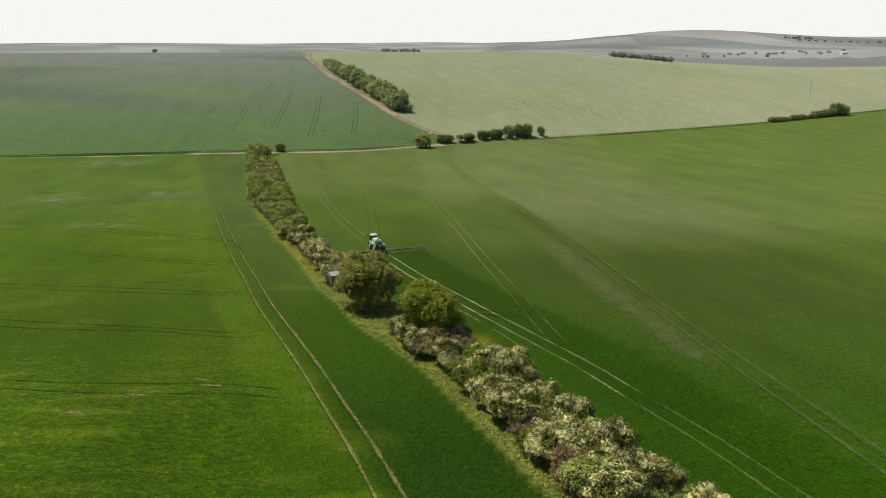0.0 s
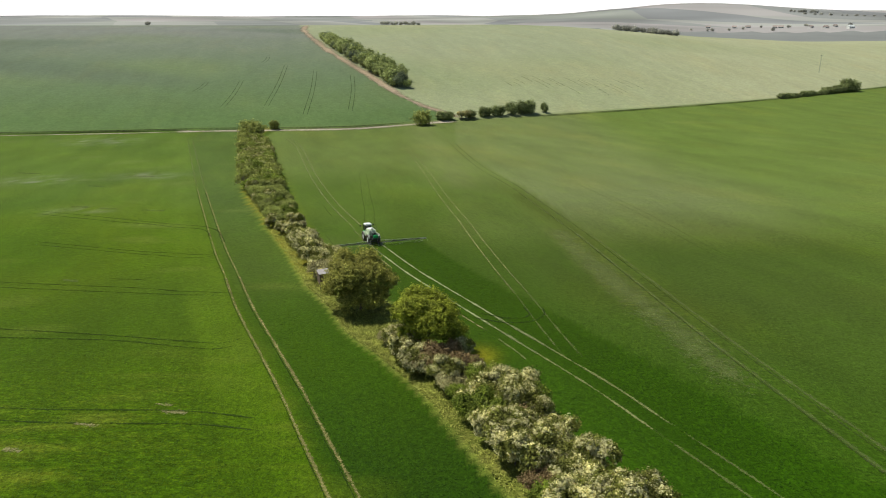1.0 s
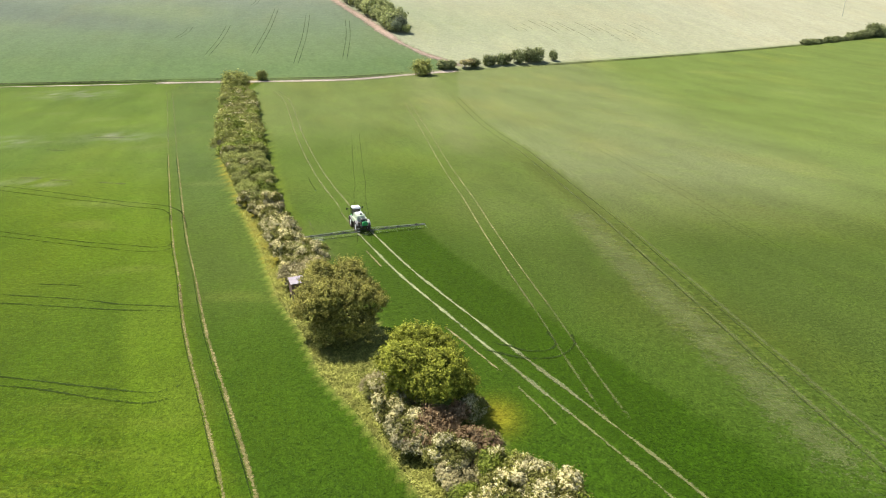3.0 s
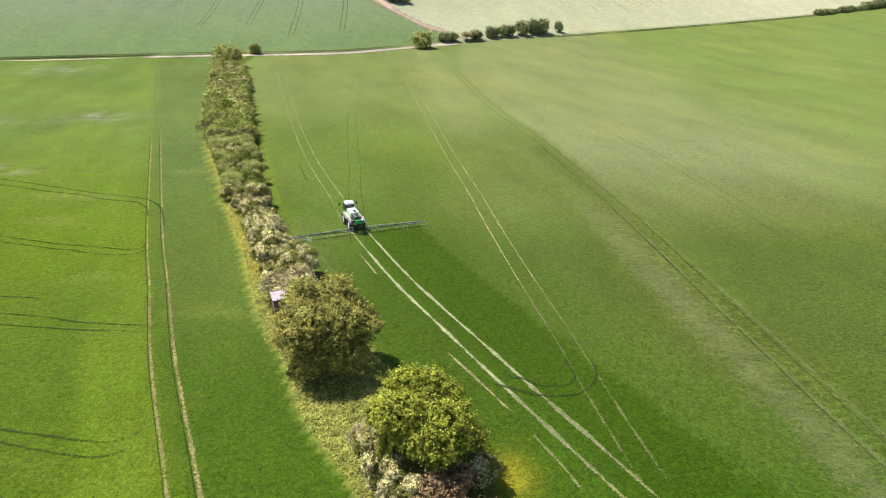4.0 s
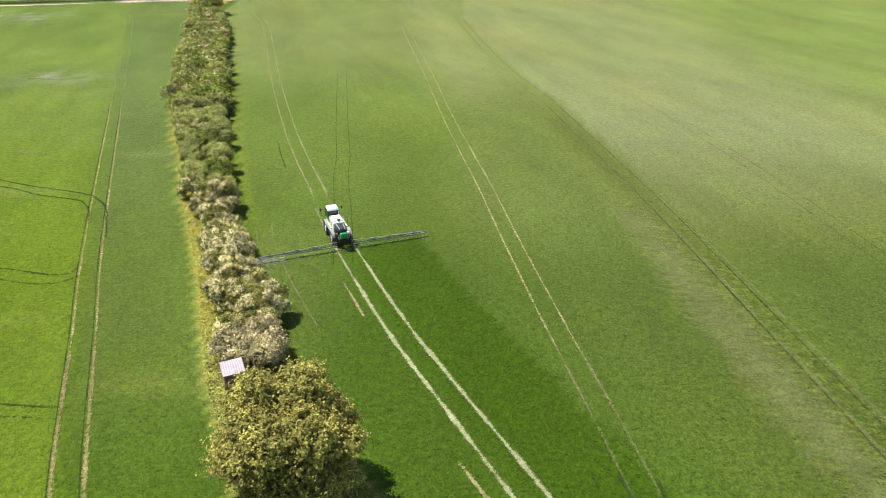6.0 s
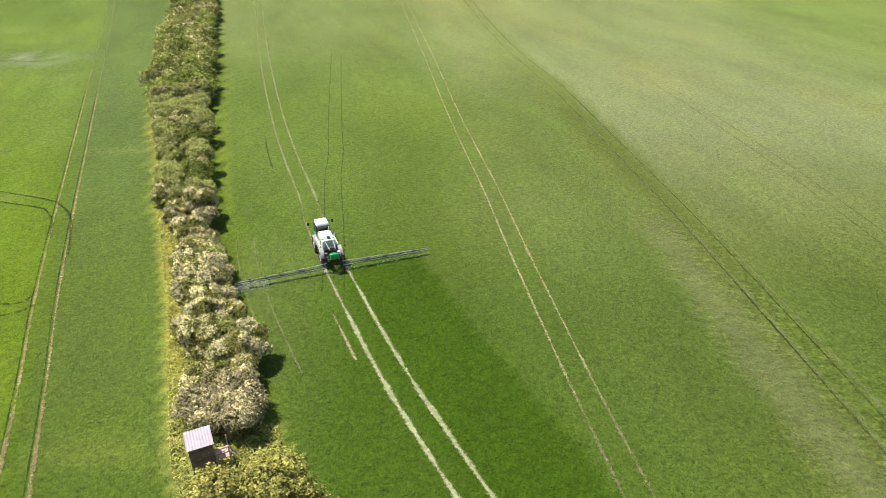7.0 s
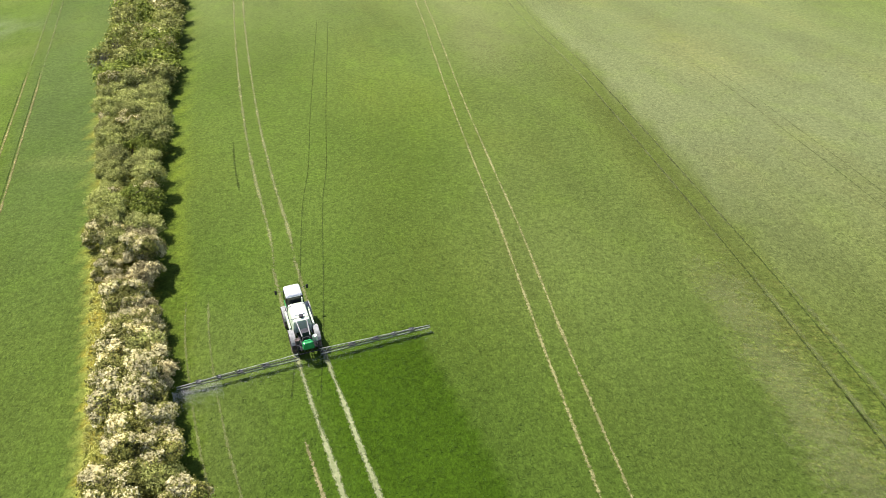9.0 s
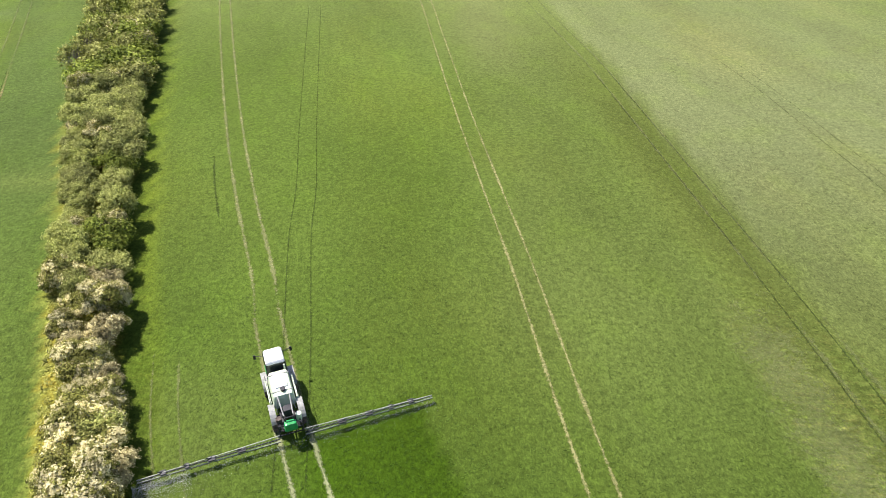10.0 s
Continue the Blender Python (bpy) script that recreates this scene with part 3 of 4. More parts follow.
for d in (-0.9, 0.9):
    strip("wheel_track", [(-23.4 + d, 132), (-21.4 + d, 125.5), (-18.4 + d, 118), (-15.6 + d, 112), (-12.8 + d, 106.4)], 0.22, FAINT, "faint pale wheel track beside the hedge", "wheel track")
for pts in ([(-92, 158), (-69.1, 148.4), (-57.9, 143.4), (-48.2, 140.0), (-45.7, 138.3), (-43.3, 135.5), (-40.9, 130.5), (-38.5, 125)], [(-91, 155), (-66.9, 144.8), (-58.8, 142.1), (-53.5, 139.5), (-48, 137.8), (-46.2, 136.4), (-44.4, 133.7), (-42, 128)],
            [(-75, 128.5), (-52.2, 120.6), (-45.1, 119), (-40.7, 117.9), (-38.9, 118.4), (-39, 120.5)], [(-74, 126.3), (-51.3, 118.7), (-47.7, 117.9), (-43.8, 116.5), (-40.5, 116), (-38.4, 116.8), (-36.9, 119.7)],
            [(-84, 106), (-62, 102.6), (-42.5, 99.7), (-36.4, 98.2), (-31, 97.6), (-28.7, 97.4), (-27.4, 95.6)], [(-83, 103.6), (-61, 100.2), (-41, 97.3), (-35.5, 96.6), (-30.1, 96.2), (-28.7, 94.5)],
            [(-78, 89.3), (-58.9, 85.4), (-51.8, 84), (-39.8, 82.1), (-30.7, 80.3), (-25.7, 79.4), (-24, 79.8), (-22.9, 81)], [(-77, 87), (-58, 82.8), (-50, 81.3), (-37.2, 80.3), (-29.6, 78.5), (-25.6, 77.7), (-24, 78), (-22.5, 78.9), (-21.6, 79.3)],
            [(-48.5, 104.2), (-45, 103.9), (-42.9, 103.5)], [(-60, 67), (-38.8, 64.2), (-24.4, 63.7), (-19.2, 62.9), (-14, 61.6)], [(-59, 65), (-37.5, 61.9), (-28, 61.4), (-21, 61.2), (-16, 60.2), (-12.4, 59.3)]):
    strip("wheel_track", pts, 0.34, RUT, "dark wheel rut crossing the crop", "wheel track", step=0.5)
for pts in ([(3.2, 88.9), (4.2, 88.3), (5.2, 87.8), (5.9, 87.2), (6.6, 86.9), (7.8, 86.9), (8.6, 87.2), (9.1, 87.8), (9.3, 88.7), (9.0, 90.5), (8.8, 92)],
            [(2.2, 87.6), (3.1, 86.9), (4.1, 86.4), (5.0, 85.9), (6.4, 85.4), (7.5, 85.4), (8.7, 85.6), (9.8, 86.3), (10.5, 87.2), (11.1, 88.5), (11.2, 90), (11, 91.5)]):
    strip("wheel_track", pts, 0.44, RUT, "dark curved rut where the sprayer turned", "wheel track", 0.07, step=0.3)
strip("crop_band", [(lerp(y, ROUGH_Y, ROUGH_X) - k, y) for y, k in ((66, 3.0), (78, 3.0), (90, 3.4), (102, 3.8), (114, 4.0), (126, 4.0), (138, 4.2))], 5.2, ROUGH_CROP, "band of thin pale crop beside the wheel ruts", "crop band", 0.045, 0.3)
strip("crop_band", list(zip([24.2, 22.9, 20.6, 17.8, 14.8], [112, 124, 142, 160, 178])), 5.0, SPECKS, "band of coarse dark-flecked crop beside the wheel ruts", "crop band", 0.04, 0.5)
for d in (-0.9, 0.9):
    strip("wheel_track", [(42.6 + d, 112), (41.5 + d, 120), (40.1 + d, 137), (38.6 + d, 152), (37.0 + d, 164), (35.1 + d, 178), (32.4 + d, 192)], 0.11, DOTS, "thin broken wheel rut in the pale crop", "wheel track", step=0.5)
for x, y, n, w in ((-124, 212.5, 9, 2.2), (-82, 161, 5, 1.8), (-75, 159, 5, 1.2), (-64, 156.5, 6, 1.4), (-88, 206.5, 9, 1.8), (-93, 190, 5, 1.5), (-54, 103.5, 3, 0.9)):
    strip("crop_patch", [(x - n / 2, y + 0.7), (x, y), (x + n / 2, y - 0.6)], w, ROUGH_CROP, "patch of thin pale crop", "crop patch", 0.05, 0.9, step=0.5)
ruts = random.Random(3)
for k in range(18):
    x, y, n = 34 + 4.6 * k + ruts.uniform(-2, 2), 425 + 0.9 * k + ruts.uniform(0, 22), ruts.uniform(9, 30)
    strip("wheel_track", [(x - 0.22 * n, y + n), (x + 0.02 * n, y + 0.5 * n), (x + 0.2 * n, y)], 0.55, DIM, "dull streak worn in the pale field", "wheel track", 0.08, 0.8, step=1.5)
for pts, c in (([(-28.3, 161.5), (-26.4, 155), (-24.2, 148.5)], DOTS), ([(-11.9, 116.4), (-10.6, 113.4), (-9.1, 109.9)], SOIL), ([(-1.1, 92.2), (0.9, 88.6), (2.7, 85.2), (3.9, 82.9)], SOIL), ([(5, 80.5), (6.6, 77), (7.6, 74.4)], OLD_TRACK)):
    strip("wheel_track", pts, 0.3, c, "short worn streak in the crop", "wheel track", step=0.4)
for x, y, n in ((-23.9, 63.4, 2.6), (-25.2, 64.8, 1.6), (-30.3, 61.2, 2.2), (-34.0, 57.0, 1.6)):
    strip("crop_patch", [(x - n / 2, y + 0.2), (x, y), (x + n / 2, y - 0.15)], 0.7, SOIL, "bare tan soil showing through the crop", "crop patch", 0.05, 0.9, step=0.3)
for x, y, x2, y2 in ((-101, 455, -88.7, 349.8), (-115.5, 409, -108.2, 345), (-81, 441.6, -67.8, 338), (-58, 432, -48.5, 350), (-132, 400, -131, 375), (-118, 480, -116, 455)):
    for d in (-1, 1):
        strip("wheel_track", [(x + d, y), ((x + x2) / 2 + d + 1.0, (y + y2) / 2), (x2 + d, y2)], 0.45, FAR_RUT, "dark wheel rut in the crop beyond the lane", "wheel track", 0.08, step=3)


# ---- the bright haze low in the sky, all round the horizon ----
def haze():
    m = bpy.data.materials.new("sky_haze")
    m.use_nodes = True
    n, l = m.node_tree.nodes, m.node_tree.links
    n.clear()
    e, o = n.new("ShaderNodeEmission"), n.new("ShaderNodeOutputMaterial")
    e.inputs["Color"].default_value, e.inputs["Strength"].default_value = (1.0, 0.952, 0.972, 1), 1.16
    l.new(e.outputs[0], o.inputs["Surface"])
    ring = [(4830 * math.cos(a), 50 + 4830 * math.sin(a)) for a in (2 * math.pi * i / 96 for i in range(96))]
    verts = [(x, y, z) for x, y in ring for z in (-150, 520)]
    faces = [(2 * i, 2 * i + 1, (2 * i + 3) % 192, (2 * i + 2) % 192) for i in range(96)]
    tagged(link("backdrop", mesh("backdrop", verts, faces, True), m), "bright white haze low over the horizon", "sky", kind="structure")


haze()

# ---- bushes and trees ----
def lobes_of(rng, radius, tall, count, low=0.25, dense=False):
    """Overlapping balls that make up the uneven outline of a crown, a few boughs with smaller clumps on them: centres and radii."""
    big, bush = count > 60, tall < 4
    out = [((0, 0, tall * 0.5), min(radius * (0.5 if big else 0.8 if dense else 0.42), tall * (0.42 if dense else 0.3)))]
    if dense and not big:
        out.append(((0, 0, tall * 0.3), min(radius * 0.72, tall * 0.29)))
    boughs = []
    for i in range(20 if big else 8 if bush else 0):
        a, h = 2.4 * i + rng.uniform(-0.5, 0.5), rng.uniform(low + 0.08, 0.8)
        reach = radius * rng.uniform(0.42, 0.66) * math.sqrt(max(0.05, 1 - ((h - 0.48) / 0.5) ** 2))
        r = radius * (rng.uniform(0.24, 0.36) if big else rng.uniform(0.28, 0.42))
        boughs.append(((reach * math.cos(a), reach * math.sin(a), max(r * 0.8, min(tall - r, h * tall))), r))
    out += boughs
    for i in range(count):
        if boughs:
            c, rb = boughs[i % len(boughs)]
            d = Vector(rng.normal(size=3)) + Vector((c[0], c[1], c[2] - tall * 0.4)).normalized() * 0.9
            d = d.normalized() * rb * rng.uniform(0.75, 1.12)
            r = radius * (rng.uniform(0.06, 0.13) if big else rng.uniform(0.09, 0.19))
            out.append(((c[0] + d.x, c[1] + d.y, max(r * 0.75, min(tall * 1.02 - r, c[2] + d.z))), r))
        else:
            a, h = rng.uniform(0, 2 * math.pi), rng.uniform(low, 0.86)
            reach = radius * (0.5 + 0.3 * rng.random() if dense else 0.4 + 0.55 * rng.random() ** 0.7) * math.sqrt(max(0.05, 1 - ((h - 0.5) / 0.62) ** 2))
            r = radius * rng.uniform(0.17, 0.32)
            out.append(((reach * math.cos(a), reach * math.sin(a), max(r * 0.75, min(tall - r, h * tall))), r))
    return out


def leaves_on(rng, lobes, number, size, fluff=0.13, keep=None, out=1.0, spray=9, long=3.2, loose=0.42):
    """Small pointed leaves, set along short shoots that stand out all over the lobes."""
    C, R = np.array([c for c, _ in lobes]), np.array([r for _, r in lobes])
    pick = rng.choice(len(R), int(number * 3.5 / spray), p=R ** 2 / (R ** 2).sum())
    d = rng.normal(size=(len(pick), 3))
    d[:, 2] = np.abs(d[:, 2]) * 0.8 + d[:, 2] * 0.35
    d /= np.linalg.norm(d, axis=1)[:, None]
    lump = 1 + 0.10 * np.sin(d[:, 0] * 7 + pick) * np.sin(d[:, 1] * 8 - pick) + 0.07 * np.sin(d[:, 2] * 13 + pick * 2)
    P = C[pick] + d * (out * R[pick] * lump * (1 + rng.normal(size=len(pick)) * fluff))[:, None]
    inside = np.zeros(len(P), dtype=bool)
    for c, r in zip(C, R):
        inside |= ((P - c) ** 2).sum(1) < (0.86 * r) ** 2
    ok = ~inside & (P[:, 2] > 0.08)
    if keep is not None:
        ok &= keep(P, d)
    P, d = P[ok][:number // spray], d[ok][:number // spray]
    shoot = d + rng.normal(size=P.shape) * 0.4 + np.array([0, 0, 0.45])
    shoot /= np.linalg.norm(shoot, axis=1)[:, None]
    reach = size * long * rng.uniform(0.5, 1.4, size=(len(P), 1))
    P, shoot, reach, d = (np.repeat(v, spray, axis=0) for v in (P, shoot, reach, d))
    P = P + shoot * reach * rng.uniform(-0.35, 1.0, size=(len(P), 1)) + rng.normal(size=P.shape) * size * 0.55
    n = 0.7 * d + 0.3 * shoot + rng.normal(size=P.shape) * loose + np.array([0, 0, 0.25])
    n /= np.linalg.norm(n, axis=1)[:, None]
    a = np.cross(n, rng.normal(size=P.shape))
    a /= np.linalg.norm(a, axis=1)[:, None]
    b = np.cross(n, a)
    s = size * rng.uniform(0.55, 1.35, size=(len(P), 1))
    tip = n * s * 0.25
    V = np.stack([P - a * s * 0.6 - b * s * 0.42, P - a * s * 0.5 + b * s * 0.5, P + a * s * 0.75 + tip], 1).reshape(-1, 3)
    return V, np.arange(len(V)).reshape(-1, 3)


def stems(rng, lobes, tall, trunk, count):
    """A tapering trunk or bundle of stems with limbs that reach into the lobes."""
    bm = bmesh.new()
    for i in range(count):
        a = rng.uniform(0, 6.28)
        foot = Vector((0.25 * trunk * i * math.cos(a), 0.25 * trunk * i * math.sin(a), -0.3))
        fork = Vector((foot.x * 2, foot.y * 2, tall * 0.33))
        bar(bm, foot, fork, trunk * (1 if i == 0 else 0.6), 6, trunk * 0.55)
        for c, r in lobes[2 + i::count * 2]:
            mid = fork.lerp(Vector(c), 0.5) + Vector((0, 0, 0.05 * tall))
            bar(bm, fork, mid, trunk * 0.4, 4, trunk * 0.25)
            bar(bm, mid, Vector(c), trunk * 0.25, 3, trunk * 0.08)
    return bm


PROTOTYPES = {}
KINDS = {
    # kind: leaf, radius, height, lobes, leaves, leaf size, trunk, stems, blossom share, label, category
    "hawthorn": ("hawthorn", 1.9, 3.3, 50, 9000, 0.115, 0.10, 3, 0.62, "hawthorn bush covered in cream-white blossom in the field hedge", "bush"),
    "mixed": ("hawthorn", 1.9, 3.4, 50, 9000, 0.118, 0.10, 3, 0.3, "leafy hawthorn bush with scattered pale blossom in the hedge", "bush"),
    "green": ("green", 1.9, 3.2, 46, 9000, 0.125, 0.09, 3, 0.0, "bright green leafy bush in the field hedge", "bush"),
    "pale": ("pale", 1.9, 3.3, 46, 9000, 0.118, 0.09, 3, 0.0, "pale yellow-green leafy bush in the field hedge", "bush"),
    "brown": ("brown", 1.7, 2.7, 36, 6500, 0.12, 0.07, 4, 0.0, "reddish-brown twiggy shrub in the field hedge", "shrub"),
    "grey": ("grey", 1.7, 2.7, 36, 6500, 0.12, 0.07, 4, 0.18, "greyish half-bare thorn shrub in the field hedge", "shrub"),
    "far_hawthorn": ("hawthorn", 2.0, 3.4, 20, 1900, 0.29, 0.10, 2, 0.40, "hawthorn bush with cream blossom far along the hedge", "bush"),
    "far_green": ("green", 2.0, 3.5, 20, 2200, 0.29, 0.10, 2, 0.0, "green leafy bush far along the hedge", "bush"),
    "far_olive": ("olive", 2.0, 3.4, 20, 2200, 0.29, 0.10, 2, 0.0, "olive-green leafy bush far along the hedge", "bush"),
    "walnut": ("walnut", 4.3, 7.5, 150, 80000, 0.125, 0.24, 2, 0.0, "round broad-leaved tree with brownish-green leaves", "tree"),
    "maple": ("maple", 4.0, 7.4, 140, 70000, 0.125, 0.2, 2, 0.0, "round yellow-green broad-leaved tree above the hedge", "tree"),
    "end": ("olive", 4.4, 6.6, 18, 5000, 0.4, 0.2, 3, 0.0, "large round olive-green bush ending the hedge", "bush"),
    "row": ("distant", 2.4, 5.0, 24, 2200, 0.44, 0.18, 1, 0.0, "small dark-green tree standing beside the lane", "tree"),
    "lime": ("olive", 2.4, 5.0, 20, 2200, 0.42, 0.18, 1, 0.0, "round yellow-green bush standing beside the lane", "bush"),
    "wood": ("wood", 4.2, 9.0, 22, 1100, 0.95, 0.25, 1, 0.0, "leafy light-green tree at the edge of the wood", "tree"),
    "dusk": ("wood_dark", 4.0, 8.0, 20, 1000, 0.95, 0.25, 1, 0.0, "grey-green leafy tree at the edge of the wood", "tree"),
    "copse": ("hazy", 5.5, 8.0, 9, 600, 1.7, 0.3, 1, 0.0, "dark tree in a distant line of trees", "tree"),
}
VARIANTS = {"walnut": 1, "maple": 1, "end": 1, "hawthorn": 5, "mixed": 4}


def plant(kind, x, y, size=1.0, group="", wide=1.0, sink=0.0, label=""):
    """Sets a bush or tree of a kind at a place; each kind has a few grown shapes, which its copies share."""
    which = int(RNG.integers(VARIANTS.get(kind, 3)))
    turn, key = float(RNG.uniform(0, 360)), (kind, which)
    m = pose(x, y, height(x, y) - sink, 0, 0, turn)
    leafkind, radius, tall, count, number, leafsize, trunk, many, share, text, category = KINDS[kind]
    if key in PROTOTYPES:
        ob = copy_thing(PROTOTYPES[key], m)
    else:
        rng = np.random.default_rng(sum(map(ord, kind)) * 13 + which)
        lobes = lobes_of(rng, radius, tall, count, 0.2 if kind in ("walnut", "maple") else 0.1 if kind in ("end", "row", "wood", "lime", "dusk") else 0.25, kind in ("walnut", "maple", "end", "row", "wood", "lime", "dusk", "copse"))
        ob = new(kind.replace("far_", "") + "_" + category if category not in kind else kind, None)
        ob.name = {"walnut": "broadleaf_tree", "maple": "broadleaf_tree", "end": "round_bush", "row": "lane_tree", "lime": "lane_bush", "dusk": "wood_tree", "wood": "wood_tree", "copse": "distant_tree"}.get(kind, {"hawthorn": "hawthorn_bush", "grey": "thorn_shrub", "brown": "thorn_shrub"}.get(leafkind, "hedge_bush"))
        ob.empty_display_size = 0.2
        part("trunk" if tall > 4 else "stems", stems(rng, lobes, tall, trunk, many), GREY_BARK if kind == "grey" else BARK, ob)
        V, Q = leaves_on(rng, lobes, int(number * (1 - 0.35 * share)), leafsize, 0.2 if count > 60 else 0.15, spray=16 if count > 60 else 9, long=4.5 if count > 60 else 3.2)
        link("crown", mesh("crown", V, Q), LEAF[leafkind], ob)
        if share:
            V, Q = leaves_on(rng, lobes, int(number * share * 2.0), leafsize * 0.92, 0.12, lambda P, d: (d[:, 2] > -0.1) & (np.sin(P[:, 0] * 2.9 + which) + np.sin(P[:, 1] * 3.1 - which) + np.sin(P[:, 2] * 4.1) > -0.2), 1.1, 6, 1.6, 0.3)
            V[:, 2] += 0.05
            link("blossom", mesh("blossom", V, Q), BLOSSOM, ob, "cream-white blossom clusters")
        PROTOTYPES[key] = ob
        ob.matrix_basis = m
    ob.scale = (size * wide, size * wide, size)
    return tagged(ob, label or text, category, group)


HEDGE = "bushes of the field hedge"


def hedge_kind(y):
    r = float(RNG.random())
    if y < 66:
        return "hawthorn" if r < 0.32 else "mixed" if r < 0.7 else "green" if r < 0.88 else "pale" if r < 0.95 else "brown"
    if y < 84:
        return "brown" if r < 0.25 else "hawthorn" if r < 0.6 else "mixed" if r < 0.8 else "grey"
    if y < 112:
        return "grey" if r < 0.4 else "mixed" if r < 0.7 else "hawthorn"
    if y < 139:
        return "hawthorn" if r < 0.58 else "mixed" if r < 0.74 else "pale" if r < 0.8 else "grey"
    if y < 176:
        return "pale" if r < 0.66 else "mixed" if r < 0.82 else "grey" if r < 0.9 else "green"
    return "far_green" if r < 0.3 else "far_hawthorn" if r < 0.55 else "far_olive"


def hedge():
    y = 14.0
    while y < 287:
        a, b = hedge_l(y), hedge_r(y)
        along = Vector((hedge_l(y + 2) - hedge_l(y - 2), 4, 0)).normalized()
        lean = along.y
        verge = 1.4 if y < 66 else 1.3 if y < 138 else 0.9
        lo, hi = a + (verge + (1.5 if 84 < y < 132 else 0.7)) / lean, b - 2.5 / lean
        if 69 < y < 102.5:
            y += 1.0
            continue
        if 66 <= y <= 84.5:
            lo, hi = a + 2.4, a + 5.0
        width = (hi - lo) * lean
        n = max(1, round(width / 2.3) + 1)
        for i in range(n):
            x = lo + (hi - lo) * ((i + 0.5) / n if n == 1 else i / (n - 1)) + RNG.uniform(-0.4, 0.4)
            yy = y + RNG.uniform(-0.6, 0.6)
            plant(hedge_kind(yy), x, yy, float(RNG.uniform(0.55, 1.12)) * (1.0 if y < 60 else 0.94), HEDGE, float(RNG.uniform(0.85, 1.2)))
        y += 1.9 * lean


hedge()
plant("maple", -2.4, 76.6, 0.87, wide=1.1)
plant("walnut", -11.1, 90.1, 0.93, wide=1.08)
plant("end", -79.6, 290, 1.02, wide=1.15)
for kind, x, y, s in (("brown", -2.0, 71.3, 1.0), ("brown", -0.6, 73.2, 0.9), ("grey", -4.6, 75.4, 0.9), ("hawthorn", -3.0, 71.0, 0.8), ("hawthorn", -0.2, 68.6, 0.85), ("brown", 1.4, 69.6, 0.95),
                      ("grey", -5.9, 79.6, 0.75), ("grey", -4.9, 80.6, 0.6), ("mixed", 0.9, 74.9, 0.7), ("mixed", -5.7, 77.0, 0.75), ("mixed", -5.0, 74.4, 0.8), ("hawthorn", -3.7, 72.6, 0.8), ("pale", 2.0, 70.6, 0.6), ("grey", -6.9, 78.8, 0.55), ("hawthorn", 4.4, 65.4, 1.05), ("hawthorn", 3.0, 64.2, 0.95), ("hawthorn", 5.8, 63.4, 1.05), ("green", 3.0, 67.2, 0.8),
                      ("grey", -15.9, 103.6, 1.0), ("grey", -17.6, 102.9, 0.9), ("hawthorn", -17.0, 110.0, 0.9), ("mixed", -17.6, 107.4, 0.9), ("green", 6.4, 62.6, 0.9), ("green", 4.6, 60.0, 0.85)):
    plant(kind, x, y, s, HEDGE)


def bare_tree(x, y, tall):
    """A half-dead tree: forked grey limbs with a few leaves."""
    rng = np.random.default_rng(41)
    ob = new("bare_tree")
    ob.matrix_basis = pose(x, y, height(x, y))
    bm, tips = bmesh.new(), []

    def grow(a, d, length, r, depth):
        b = a + d * length
        bar(bm, a, b, r, 6, r * 0.65)
        if depth == 0:
            tips.append((tuple(b), length * 0.35))
            return
        for _ in range(3):
            grow(b, (d + Vector(rng.normal(size=3)) * 0.45 + Vector((0, 0, 0.12))).normalized(), length * 0.7, r * 0.6, depth - 1)

    for _ in range(4):
        grow(Vector((0, 0, -0.2)), Vector((rng.normal() * 0.4 - 0.25, rng.normal() * 0.4, 1)).normalized(), tall * 0.36, 0.13, 3)
    part("limbs", bm, GREY_BARK, ob)
    V, Q = leaves_on(rng, tips, 900, 0.22, 0.4)
    link("crown", mesh("crown", V, Q), LEAF["olive"], ob, "sparse olive leaves on the twigs")
    tagged(ob, "half-bare tree with grey forked limbs in the hedge", "tree")


bare_tree(-51.3, 184, 4.4)
bare_tree(-51.8, 189, 4.2)

# trees by the lane
LANE_TREES = "small trees beside the lane"
for x, y, s, w in ((-14.1, 341, 1.2, 1.25), (-4.8, 356, 0.8, 1.3), (-1.5, 358.5, 0.7, 1.2), (9.5, 364, 0.75, 1.2), (15.5, 369, 0.9, 0.9), (18.3, 371, 0.8, 0.8), (22.0, 372.5, 0.95, 0.8), (25.0, 374, 0.9, 0.8), (30.1, 377, 1.15, 0.9), (36.0, 381, 1.15, 1.0),
                   (39.8, 382.5, 1.2, 1.0), (48.3, 387, 0.9, 0.7), (-76.5, 316.5, 0.75, 0.9)):
    plant("row" if x > -10 else "lime", x, y, s, LANE_TREES, w, 0.5 * s)
plant("grey", 4.6, 361, 1.5, LANE_TREES, label="pale brown leafless shrub beside the lane")
plant("grey", 7.2, 362, 1.6, LANE_TREES, label="pale brown leafless shrub beside the lane")
for i in range(19):
    k = i / 18
    plant("row", 214 + 78 * k, road_y(214 + 78 * k) + 1 + RNG.uniform(-1, 1), 0.62 + 0.8 * k ** 3 + RNG.uniform(-0.15, 0.15), "bushes along the far field margin", 1.3, 1.0, label="dark-green bush along the far field margin")
plant("row", 286, road_y(286) + 2, 1.55, "bushes along the far field margin", 0.95, label="tall dark tree at the far field margin")

